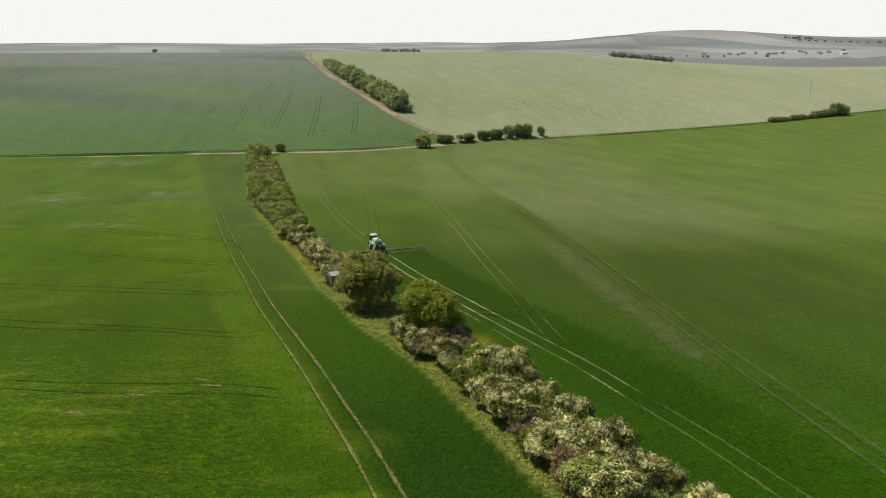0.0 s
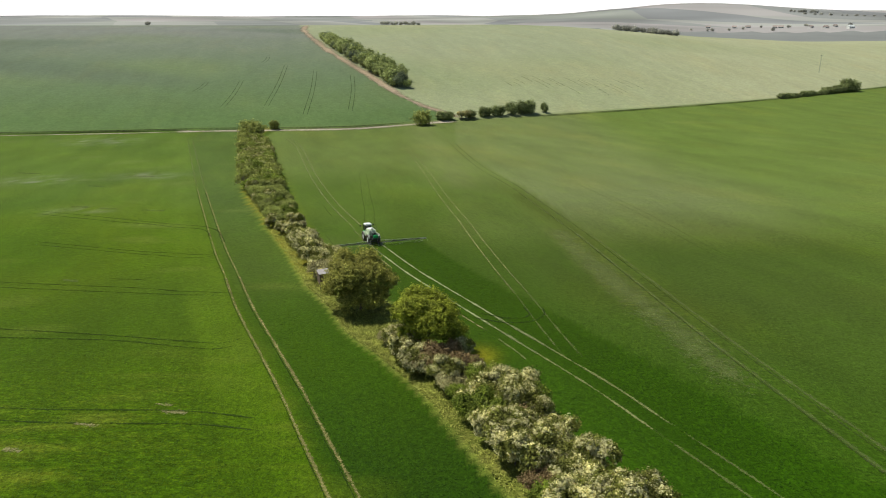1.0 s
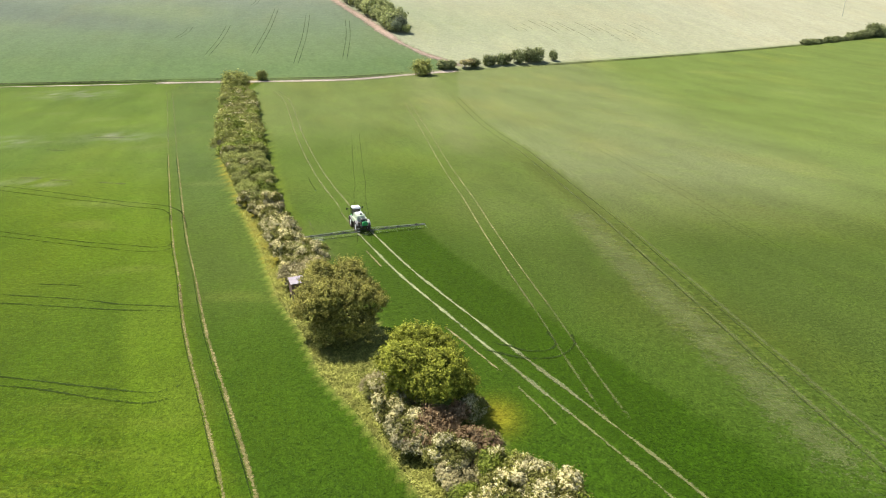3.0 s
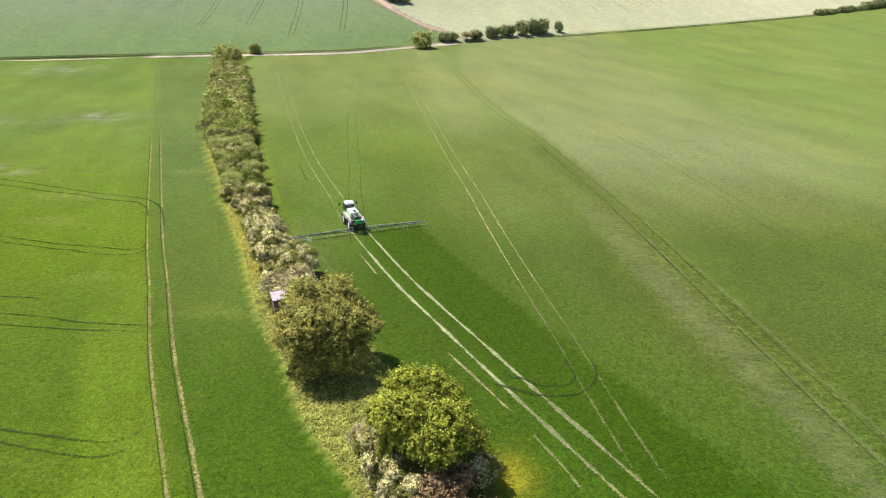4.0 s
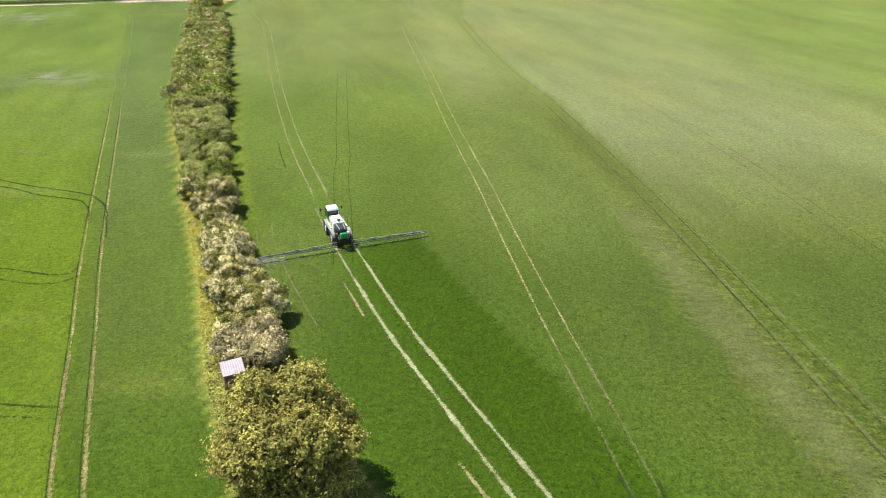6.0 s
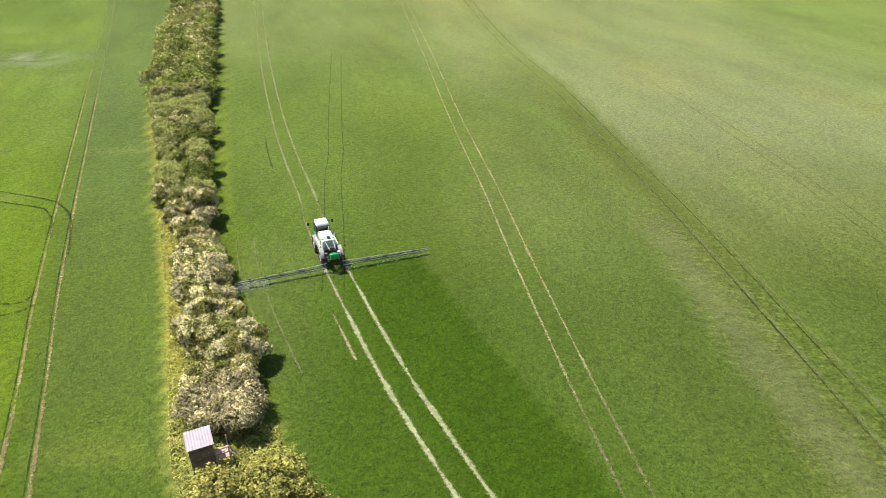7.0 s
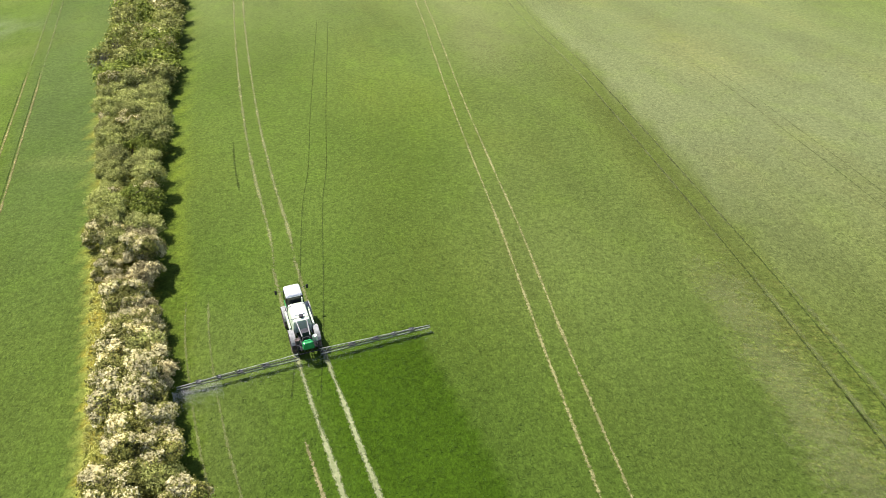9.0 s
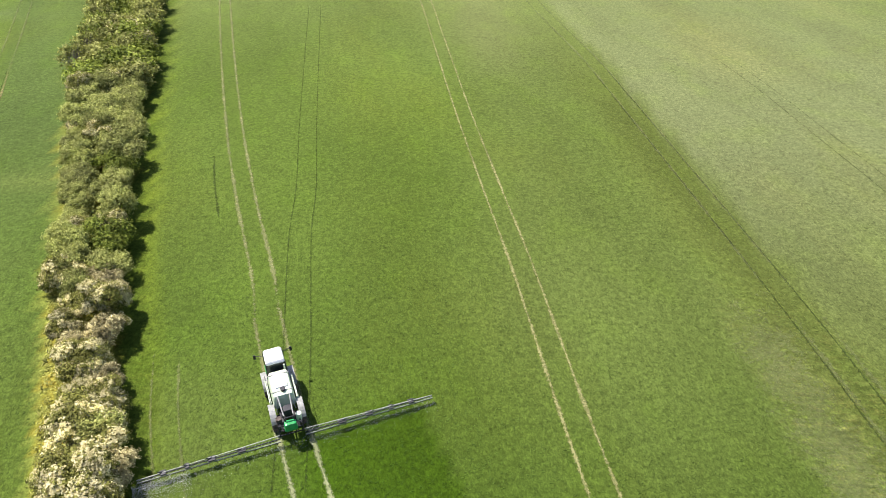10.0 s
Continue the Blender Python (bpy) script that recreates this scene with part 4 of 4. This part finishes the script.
# the wood beside the climbing track
for i in range(104):
    k = (i + 0.5) / 104
    y = 410 + 156 * k
    x = track_x(y) + 6.0 + RNG.random() * lerp(k, [0, 0.1, 0.5, 1], [9, 11, 10, 5])
    plant("dusk" if RNG.random() < (0.8 if k < 0.08 else 0.24) else "wood", x, y, float(RNG.uniform(0.45, 1.05)) * lerp(k, [0, 0.1, 0.6, 1], [0.8, 1.0, 0.8, 0.6]), "trees of the wood on the slope")
for i in range(14):
    plant("wood", track_x(412 + i * 11) + 6.0, 412 + i * 11, 0.5, "trees of the wood on the slope", 1.1, label="low leafy bush at the edge of the wood")

# lines of trees beyond the crest
for i in range(26):
    k = i / 25
    x, y = 175 + 60 * k + RNG.uniform(-2, 2), 806 - 14 * k + RNG.uniform(-4, 4)
    plant("copse", x, y, float(RNG.uniform(0.3, 0.58)), "line of trees beyond the crest", sink=0.3)
for i in range(9):
    plant("copse", -70 + 4.5 * i, 760 + RNG.uniform(-5, 5), float(RNG.uniform(0.22, 0.38)), "line of trees beyond the crest", sink=0.3)
plant("copse", -290, 716, 0.32, label="lone small bush on the crest of the field")

# ---- standing crop and grass ----
TONES = {}


def tone_near(x, y):
    """The crop's colour by the half metre, kept once worked out."""
    key = (int(x * 2), int(y * 2))
    if key not in TONES:
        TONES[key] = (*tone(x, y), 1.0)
    return TONES[key]


def tufts(name, number, place, low, high, size, mat, label, upright=0.25, coloured=True):
    """Single bent blades strewn where place() lets them stand, from low to high above the soil."""
    verts, tones = [], []
    for _ in range(number):
        spot = place()
        if spot is None:
            continue
        x, y = spot
        z, a, s = height(x, y) + random.uniform(low, high), random.uniform(0, 6.28), size * random.uniform(0.5, 1.4)
        c, d, w = math.cos(a) * s, math.sin(a) * s, 0.36
        up = s * random.uniform(-0.2, 1.0) * upright * 2
        verts += [(x - c - d * w, y - d + c * w, z - 0.01), (x - c + d * w, y - d - c * w, z - 0.01), (x + c, y + d, z + up)]
        if coloured:
            tones += [tone_near(x, y)] * 3
    me = mesh(name, verts, np.arange(len(verts)).reshape(-1, 3).tolist())
    if coloured:
        me.attributes.new("tone", "FLOAT_COLOR", "POINT").data.foreach_set("color", np.array(tones, dtype=np.float32).ravel())
    return tagged(link(name, me, mat), label, name.replace("_", " "), kind="stuff")


def field_spot(side):
    def place():
        y = 34 + 170 * random.random() ** 1.6
        half = 16 + 0.5 * (y - 20)
        x = random.uniform(-half - 12, half)
        rim = min((half - x) / 14, (x + half + 12) / 14, (204 - y) / 70)
        if random.random() > rim:
            return None
        if (int(x // 0.25), int(y // 0.25)) in TRODDEN:
            return None
        if (x < hedge_l(y)) if side < 0 else (x > hedge_r(y)):
            return x, y
        return None
    return place


def verge_spot():
    y = random.uniform(66, 104) if random.random() < 0.28 else 20 + 200 * random.random() ** 1.5
    return random.uniform(hedge_l(y) - 0.1, hedge_r(y) - (0.3 if 83 < y < 103 else 2.6 if y > 62 else 0.6)), y


tufts("crop_plants", 190000, field_spot(-1), 0.02, 0.045, 0.10, BLADES, "young green cereal crop standing in the field", 0.03)
tufts("crop_plants", 330000, field_spot(1), 0.02, 0.045, 0.10, BLADES, "green cereal crop standing in the sprayed field", 0.03)
tufts("verge_grass", 75000, verge_spot, 0.02, 0.22, 0.13, VERGE, "rough yellow-green grass along the hedge", 0.7, False)

# ---- the sprayer ----
def sprayer(x, y, heading):
    """A self-propelled crop sprayer: its own y runs forward, its rear stands at the origin."""
    up = Vector((-0.0096, 0.074, 1)).normalized()
    fwd = Vector((-math.sin(radians(heading)), math.cos(radians(heading)), 0))
    right = fwd.cross(up).normalized()
    fwd = up.cross(right)
    m = Matrix((right, fwd, up)).transposed().to_4x4()
    m.translation = (x, y, height(x, y))
    ob = new("crop_sprayer")
    ob.matrix_basis = m @ Matrix.Scale(0.9, 4)
    tagged(ob, "white and green self-propelled crop sprayer with its boom spread", "crop sprayer")

    bm = bmesh.new()
    for sx in (-0.42, 0.42):
        box(bm, 0.16, 6.2, 0.22, sx, 3.4, 1.15, bevel=0.02)
    for yy in (0.7, 1.9, 3.5, 5.2, 6.2):
        box(bm, 0.95, 0.16, 0.18, 0, yy, 1.15, bevel=0.02)
    for yy in (1.9, 5.2):
        box(bm, 1.75, 0.22, 0.22, 0, yy, 0.86, bevel=0.03)
    part("chassis", bm, BLACK_STEEL, ob)

    for yy in (1.9, 5.2):
        for sx in (-0.97, 0.97):
            bm = bmesh.new()
            ring = 28
            prof = [(-0.17, 0.52), (-0.21, 0.66), (-0.20, 0.80), (-0.12, 0.86), (0.12, 0.86), (0.20, 0.80), (0.21, 0.66), (0.17, 0.52)]
            rows = [[bm.verts.new((px, r * math.cos(a), r * math.sin(a))) for px, r in prof] for a in (2 * math.pi * i / ring for i in range(ring))]
            for i in range(ring):
                for k in range(len(prof) - 1):
                    bm.faces.new((rows[i][k], rows[i][k + 1], rows[(i + 1) % ring][k + 1], rows[(i + 1) % ring][k]))
            for i in range(22):
                a = 360 * i / 22
                box(bm, 0.2, 0.07, 0.05, 0.09 if i % 2 else -0.09, -0.87 * math.sin(radians(a)), 0.87 * math.cos(radians(a)), rx=a, rz=25 if i % 2 else -25)
            tyre = part("wheel", bm, TYRE, ob, "muddy black tractor tyre", pose(sx, yy, 0.86))
            bm = bmesh.new()
            bar(bm, (-0.12, 0, 0), (0.12, 0, 0), 0.53, 24)
            bar(bm, (-0.16, 0, 0), (0.16, 0, 0), 0.16, 12)
            part("rim", bm, WHITE_PAINT, tyre, "pale steel rim")
            bm = bmesh.new()
            rows = [[bm.verts.new((px, r * math.cos(a), r * math.sin(a))) for px, r in ((-0.21, 0.95), (0.21, 0.95), (0.21, 0.99), (-0.21, 0.99))] for a in (radians(20 + 14 * k) for k in range(11))]
            for k in range(10):
                for q in range(4):
                    bm.faces.new((rows[k][q], rows[k][(q + 1) % 4], rows[k + 1][(q + 1) % 4], rows[k + 1][q]))
            bm.faces.new(rows[0][::-1])
            bm.faces.new(rows[-1])
            part("mudguard", bm, GREY_STEEL, ob, m=pose(sx, yy, 0.86))

    bm = bmesh.new()
    box(bm, 1.62, 2.75, 1.15, 0, 3.45, 1.98, bevel=0.24, top=(0.84, 0.92))
    part("tank", bm, PALE_TANK, ob, "pale green-white spray tank")
    for yy in (2.6, 4.3):
        bm = bmesh.new()
        box(bm, 1.5, 0.07, 0.05, 0, yy, 2.56, bevel=0.02)
        part("tank_strap", bm, GREY_STEEL, ob)
    bm = bmesh.new()
    box(bm, 0.95, 1.35, 0.16, 0, 3.55, 2.58, bevel=0.06, top=(0.85, 0.95))
    part("tank_cover", bm, WHITE_PAINT, ob)
    bm = bmesh.new()
    bar(bm, (0.05, 2.62, 2.4), (0.05, 2.62, 2.7), 0.15, 16)
    bar(bm, (0.05, 2.62, 2.7), (0.05, 2.62, 2.76), 0.18, 16)
    part("tank_lid", bm, BLACK_STEEL, ob)
    for sx in (-0.42, 0.4):
        bm = bmesh.new()
        bar(bm, (sx * 0.75, 0.5, 2.3), (sx, 2.2, 2.5), 0.05)
        bar(bm, (sx, 2.1, 2.5), (sx * 1.6, 1.7, 1.5), 0.035)
        part("lift_arm", bm, GREY_STEEL, ob)
    for sx in (-0.93, 0.93):
        bm = bmesh.new()
        box(bm, 0.14, 2.3, 0.75, sx, 3.5, 1.55, bevel=0.05)
        part("side_panel", bm, PALE_TANK, ob)
        bm = bmesh.new()
        for yy in (2.0, 3.1, 4.2):
            bar(bm, (sx, yy, 2.3), (sx, yy, 2.75), 0.02)
        bar(bm, (sx, 2.0, 2.75), (sx, 4.2, 2.75), 0.02)
        part("handrail", bm, BLACK_STEEL, ob)

    bm = bmesh.new()
    box(bm, 1.5, 1.5, 0.55, 0, 5.75, 1.55, bevel=0.08)
    cab = part("cab", bm, GREEN_PAINT, ob, "green and black driver's cab")
    bm = bmesh.new()
    box(bm, 1.46, 1.42, 1.12, 0, 5.75, 2.38, bevel=0.1, top=(0.94, 0.92))
    part("cab_window", bm, CAB_GLASS, cab, "dark tinted cab glass")
    bm = bmesh.new()
    box(bm, 1.42, 1.6, 0.28, 0, 5.72, 3.06, bevel=0.13, top=(0.86, 0.86))
    part("cab_roof", bm, WHITE_PAINT, cab, "white cab roof")
    for sx in (-0.71, 0.71):
        for yy in (5.08, 6.42):
            bm = bmesh.new()
            bar(bm, (sx, yy, 1.8), (sx * 0.95, 5.75 + (yy - 5.75) * 0.93, 2.95), 0.045, 6)
            part("cab_pillar", bm, BLACK_STEEL, cab)
        bm = bmesh.new()
        bar(bm, (sx, 6.3, 2.75), (sx * 1.75, 6.45, 2.75), 0.025)
        box(bm, 0.18, 0.06, 0.4, sx * 1.85, 6.45, 2.68, bevel=0.02)
        part("mirror", bm, BLACK_STEEL, cab)
    for sx in (-0.5, 0.5):
        bm = bmesh.new()
        box(bm, 0.26, 0.08, 0.14, sx, 6.52, 1.7, bevel=0.02)
        part("headlight", bm, GREY_STEEL, cab)
    bm = bmesh.new()
    box(bm, 1.3, 0.55, 0.5, 0, 4.82, 1.75, bevel=0.06)
    bar(bm, (0.55, 4.75, 2.0), (0.55, 4.75, 2.9), 0.06, 8)
    part("engine_cover", bm, PALE_TANK, ob)
    bm = bmesh.new()
    for k in range(5):
        box(bm, 1.0, 0.05, 0.04, 0, 4.66 + 0.09 * k, 2.01, bevel=0.01)
    part("grille", bm, BLACK_STEEL, ob)

    bm = bmesh.new()
    for sx in (-0.8, -0.3, 0.3, 0.8):
        bar(bm, (sx, 0.25, 0.75), (sx, 0.25, 2.35 if abs(sx) < 0.5 else 1.7), 0.05)
        bar(bm, (sx, 0.25, 1.4), (sx * 0.7, 1.5, 1.3), 0.05)
    for zz in (0.8, 1.25, 1.7):
        bar(bm, (-0.85, 0.25, zz), (0.85, 0.25, zz), 0.045)
    bar(bm, (-0.3, 0.25, 2.35), (0.3, 0.25, 2.35), 0.05)
    box(bm, 0.6, 0.55, 0.5, 0.05, 1.3, 1.95, bevel=0.06)
    part("boom_frame", bm, BLACK_STEEL, ob)
    bm = bmesh.new()
    box(bm, 0.92, 0.62, 0.62, 0, 0.1, 1.75, bevel=0.14, top=(0.85, 0.8))
    part("rinse_tank", bm, GREEN_PAINT, ob, "bright green rear rinse tank")
    for sx in (-0.68, 0.68):
        bm = bmesh.new()
        bar(bm, (sx, 0.95, 1.2), (sx, 0.95, 1.75), 0.2, 14)
        part("canister", bm, PALE_TANK if sx > 0 else TYRE, ob)
        bm = bmesh.new()
        for k in range(4):
            bar(bm, (sx * 0.75, 0.35, 1.0 + 0.14 * k), (sx * 1.15, 0.9, 1.15 + 0.1 * k), 0.025)
        part("hose", bm, BLACK_STEEL, ob)

    for s in (-1, 1):
        for name, a, b, deep in (("inner_boom", 0.85, 5.3, 0.46), ("outer_boom", 5.38, 10.0, 0.3)):
            bm = bmesh.new()
            ends = ((a, deep), (b, deep * 0.6 if name == "inner_boom" else 0.12))
            for yy in (0.0, 0.24):
                bar(bm, (s * a, yy, 0.55), (s * b, yy, 0.55), 0.024, 6)
            bar(bm, (s * a, 0.12, 0.55 + ends[0][1]), (s * b, 0.12, 0.55 + ends[1][1]), 0.028, 6)
            n = 10
            for k in range(n):
                x0, x1 = a + (b - a) * k / n, a + (b - a) * (k + 1) / n
                h = ends[0][1] + (ends[1][1] - ends[0][1]) * (k + 0.5) / n
                bar(bm, (s * x0, 0.24, 0.55), (s * (x0 + x1) / 2, 0.12, 0.55 + h), 0.018, 4)
                bar(bm, (s * (x0 + x1) / 2, 0.12, 0.55 + h), (s * x1, 0.0, 0.55), 0.018, 4)
                bar(bm, (s * x0, 0.0, 0.55), (s * x1, 0.24, 0.55), 0.015, 4)
            boom = part(name, bm, BOOM_STEEL, ob, "pale steel lattice spray boom")
            bm = bmesh.new()
            for k in range(9):
                xx = a + (b - a) * (k + 0.5) / 9
                box(bm, 0.05, 0.06, 0.14, s * xx, -0.04, 0.46)
            bar(bm, (s * a, -0.04, 0.52), (s * b, -0.04, 0.52), 0.022, 5)
            bar(bm, (s * a, 0.16, 0.62), (s * b, 0.16, 0.60), 0.045, 6)
            part("nozzle_line", bm, BLACK_STEEL, boom)
        for xx, w in ((3.4, 0.55), (5.34, 0.5), (6.9, 0.3), (8.4, 0.4)):
            bm = bmesh.new()
            box(bm, w, 0.40, 0.10, s * xx, 0.12, 0.70, bevel=0.03)
            bar(bm, (s * (xx - 0.5 * w), 0.28, 0.6), (s * (xx + 0.7 * w), 0.05, 0.92), 0.035, 6)
            part("boom_hinge", bm, BLACK_STEEL, ob)


sprayer(-12.7, 123.5, 21.5)


def spray_mist(x, y, heading):
    """Fine drops that drift down and back from the nozzles of the boom."""
    rng = np.random.default_rng(12)
    turn, verts = radians(heading), []
    fwd, side = (-math.sin(turn), math.cos(turn)), (math.cos(turn), math.sin(turn))
    for _ in range(8000):
        a = rng.uniform(-9.1, 9.1) if rng.random() < 0.4 else -9.3 + 3.2 * rng.random() ** 1.5
        fall = rng.random() ** 0.6
        back = 0.1 + fall * abs(rng.normal()) * (0.9 if a < -5 else 0.55)
        px, py = x + side[0] * a - fwd[0] * back, y + side[1] * a - fwd[1] * back
        p = Vector((px, py, height(px, py) + 0.08 + 0.42 * (1 - fall) + 0.12 * rng.random()))
        for _ in range(3):
            verts.append(p + Vector(rng.normal(size=3)) * 0.010)
    me = mesh("spray_mist", verts, np.arange(len(verts)).reshape(-1, 3).tolist())
    tagged(link("spray_mist", me, DROPS), "fine white spray drifting down from the boom", "spray", kind="stuff")


spray_mist(-12.7, 123.5, 21.5)


# ---- the hunting hide by the hedge ----
def hide(x, y, turn):
    ob = new("hunting_hide")
    ob.matrix_basis = pose(x, y, height(x, y), 0, 0, turn)
    tagged(ob, "small brown board hunting hide on legs with a sheet roof", "hide")
    for sx in (-0.6, 0.6):
        for sy in (-0.55, 0.55):
            bm = bmesh.new()
            bar(bm, (sx * 1.25, sy * 1.2, -0.2), (sx, sy, 0.9), 0.06, 7)
            part("leg", bm, BARK, ob)
    bm = bmesh.new()
    box(bm, 1.36, 1.26, 0.1, 0, 0, 0.9, bevel=0.01)
    part("floor_frame", bm, WEATHERED, ob)
    for k in range(9):
        p = -0.6 + 0.15 * k
        for side in range(4):
            bm = bmesh.new()
            tall = 1.46 - (0.09 if side == 0 else -0.09 if side == 2 else 0.0) - (p * -0.13 if side in (1, 3) else 0.0)
            if side == 2 and 2 <= k <= 6:
                tall = 0.8
            box(bm, 0.142, 0.03, tall, 0, 0, tall / 2, bevel=0.006)
            if side in (0, 2):
                at = pose(p, -0.6 if side == 0 else 0.6, 0.92)
            else:
                at = pose(-0.69 if side == 1 else 0.69, p * 0.93, 0.92, 0, 0, 90)
            part("board", bm, WEATHERED, ob, m=at)
    for zz in (1.15, 2.0):
        bm = bmesh.new()
        box(bm, 1.4, 0.04, 0.08, 0, -0.64, zz, bevel=0.008)
        part("batten", bm, WEATHERED, ob)
    bm = bmesh.new()
    rows = [[[bm.verts.new((-0.79 + 0.0416 * k, sy, 2.46 + 0.13 * sy + 0.009 * math.cos(k * 1.57) + up)) for k in range(39)] for sy in (-0.74, 0.74)] for up in (0.0, 0.03)]
    for k in range(38):
        for up in (0, 1):
            f = (rows[up][0][k], rows[up][0][k + 1], rows[up][1][k + 1], rows[up][1][k])
            bm.faces.new(f if up else f[::-1])
        for e in (0, 1):
            bm.faces.new((rows[0][e][k], rows[0][e][k + 1], rows[1][e][k + 1], rows[1][e][k]))
    part("roof", bm, SHEET_ROOF, ob, "pale grey corrugated sheet roof")
    bm = bmesh.new()
    for k in range(6):
        box(bm, 0.13, 0.95, 0.035, 0.78 + 0.145 * k, -0.2, 0.93, bevel=0.005)
    part("platform", bm, PALE_WOOD, ob, "pale timber landing")
    for zz in (1.35, 1.75):
        bm = bmesh.new()
        box(bm, 0.85, 0.05, 0.08, 1.14, -0.66, zz, bevel=0.01)
        part("handrail", bm, PALE_WOOD, ob)
    for px, py in ((1.55, -0.66), (1.55, 0.25), (0.78, -0.68)):
        bm = bmesh.new()
        bar(bm, (px, py, -0.1), (px, py, 1.85), 0.045, 6)
        part("platform_post", bm, PALE_WOOD, ob)
    bm = bmesh.new()
    for sy in (-0.42, 0.02):
        bar(bm, (2.15, sy, -0.15), (1.56, sy, 1.15), 0.035, 6)
    for k in range(5):
        u = (k + 0.6) / 5
        bar(bm, (2.15 - 0.59 * u, -0.44, -0.15 + 1.2 * u), (2.15 - 0.59 * u, 0.04, -0.15 + 1.2 * u), 0.025, 5)
    part("ladder", bm, PALE_WOOD, ob)


hide(-17.15, 99.15, 25)


# ---- the distant village and a mast ----
def house(x, y, long, wide, tall, turn, wall=WALL_WHITE, roof=ROOF_RED, label="small distant village house with a reddish roof"):
    ob = new("village_house")
    ob.matrix_basis = pose(x, y, height(x, y) - 0.5, 0, 0, turn)
    tagged(ob, label, "house", "houses of the distant village")
    bm = bmesh.new()
    box(bm, long, wide, tall, 0, 0, tall / 2)
    part("wall", bm, wall, ob)
    bm = bmesh.new()
    v = [bm.verts.new(p) for p in ((-long / 2 - 0.5, -wide / 2 - 0.5, tall), (long / 2 + 0.5, -wide / 2 - 0.5, tall), (long / 2 + 0.5, wide / 2 + 0.5, tall), (-long / 2 - 0.5, wide / 2 + 0.5, tall),
                                   (-long / 2 - 0.5, 0, tall + wide * 0.42), (long / 2 + 0.5, 0, tall + wide * 0.42))]
    for f in ((0, 1, 5, 4), (2, 3, 4, 5), (0, 4, 3), (1, 2, 5), (3, 2, 1, 0)):
        bm.faces.new([v[i] for i in f])
    part("roof", bm, roof, ob)
    for k in (-0.28, 0.0, 0.28):
        bm = bmesh.new()
        box(bm, 1.3, 0.12, 1.5, k * long, -wide / 2 - 0.04, tall * 0.5)
        part("window", bm, CAB_GLASS, ob)


for k in range(8):
    u = k / 7
    house(640 + 230 * u + RNG.uniform(-25, 25), 1820 + RNG.uniform(-120, 60) - 90 * u, RNG.uniform(8, 12), RNG.uniform(6, 8), RNG.uniform(3, 4), RNG.uniform(-40, 40))
house(874, 1650, 13, 9, 4.5, 12, WHITE_PAINT, WHITE_PAINT, "large white barn at the edge of the distant village")
for k in range(16):
    u = k / 15
    plant("copse", 520 + 560 * u + RNG.uniform(-30, 30), 1830 + RNG.uniform(-150, 110) - 70 * u, float(RNG.uniform(0.35, 0.6)), "trees of the distant village", label="dark tree among the houses of the distant village")
for k in range(10):
    plant("copse", 1170 + 10 * k, 2600 + RNG.uniform(-10, 10), float(RNG.uniform(0.5, 0.95)), "trees on the distant hill", label="dark tree on the top of the distant hill")

for x, y, x2, y2, n in ((1180, 2520, 1460, 2400, 12),):
    for k in range(n):
        u = (k + RNG.uniform(-0.3, 0.3)) / n
        plant("copse", x + (x2 - x) * u, y + (y2 - y) * u, float(RNG.uniform(0.3, 0.6)), "hedges on the distant hill", 1.5, label="grey-green tree in a hedge on the distant hill")


def mast(x, y, tall):
    ob = new("power_mast")
    ob.matrix_basis = pose(x, y, height(x, y) - 0.3)
    tagged(ob, "slender grey power mast standing in the pale field", "mast")
    bm = bmesh.new()
    bar(bm, (0, 0, 0), (0, 0, tall), 0.22, 8, 0.12)
    part("pole", bm, BOOM_STEEL, ob)
    bm = bmesh.new()
    box(bm, 2.6, 0.16, 0.16, 0, 0, tall - 1.0)
    for sx in (-1.2, 0, 1.2):
        bar(bm, (sx, 0, tall - 0.95), (sx, 0, tall - 0.55), 0.06, 6)
    part("cross_arm", bm, GREY_STEEL, ob)


mast(300, 610, 15)
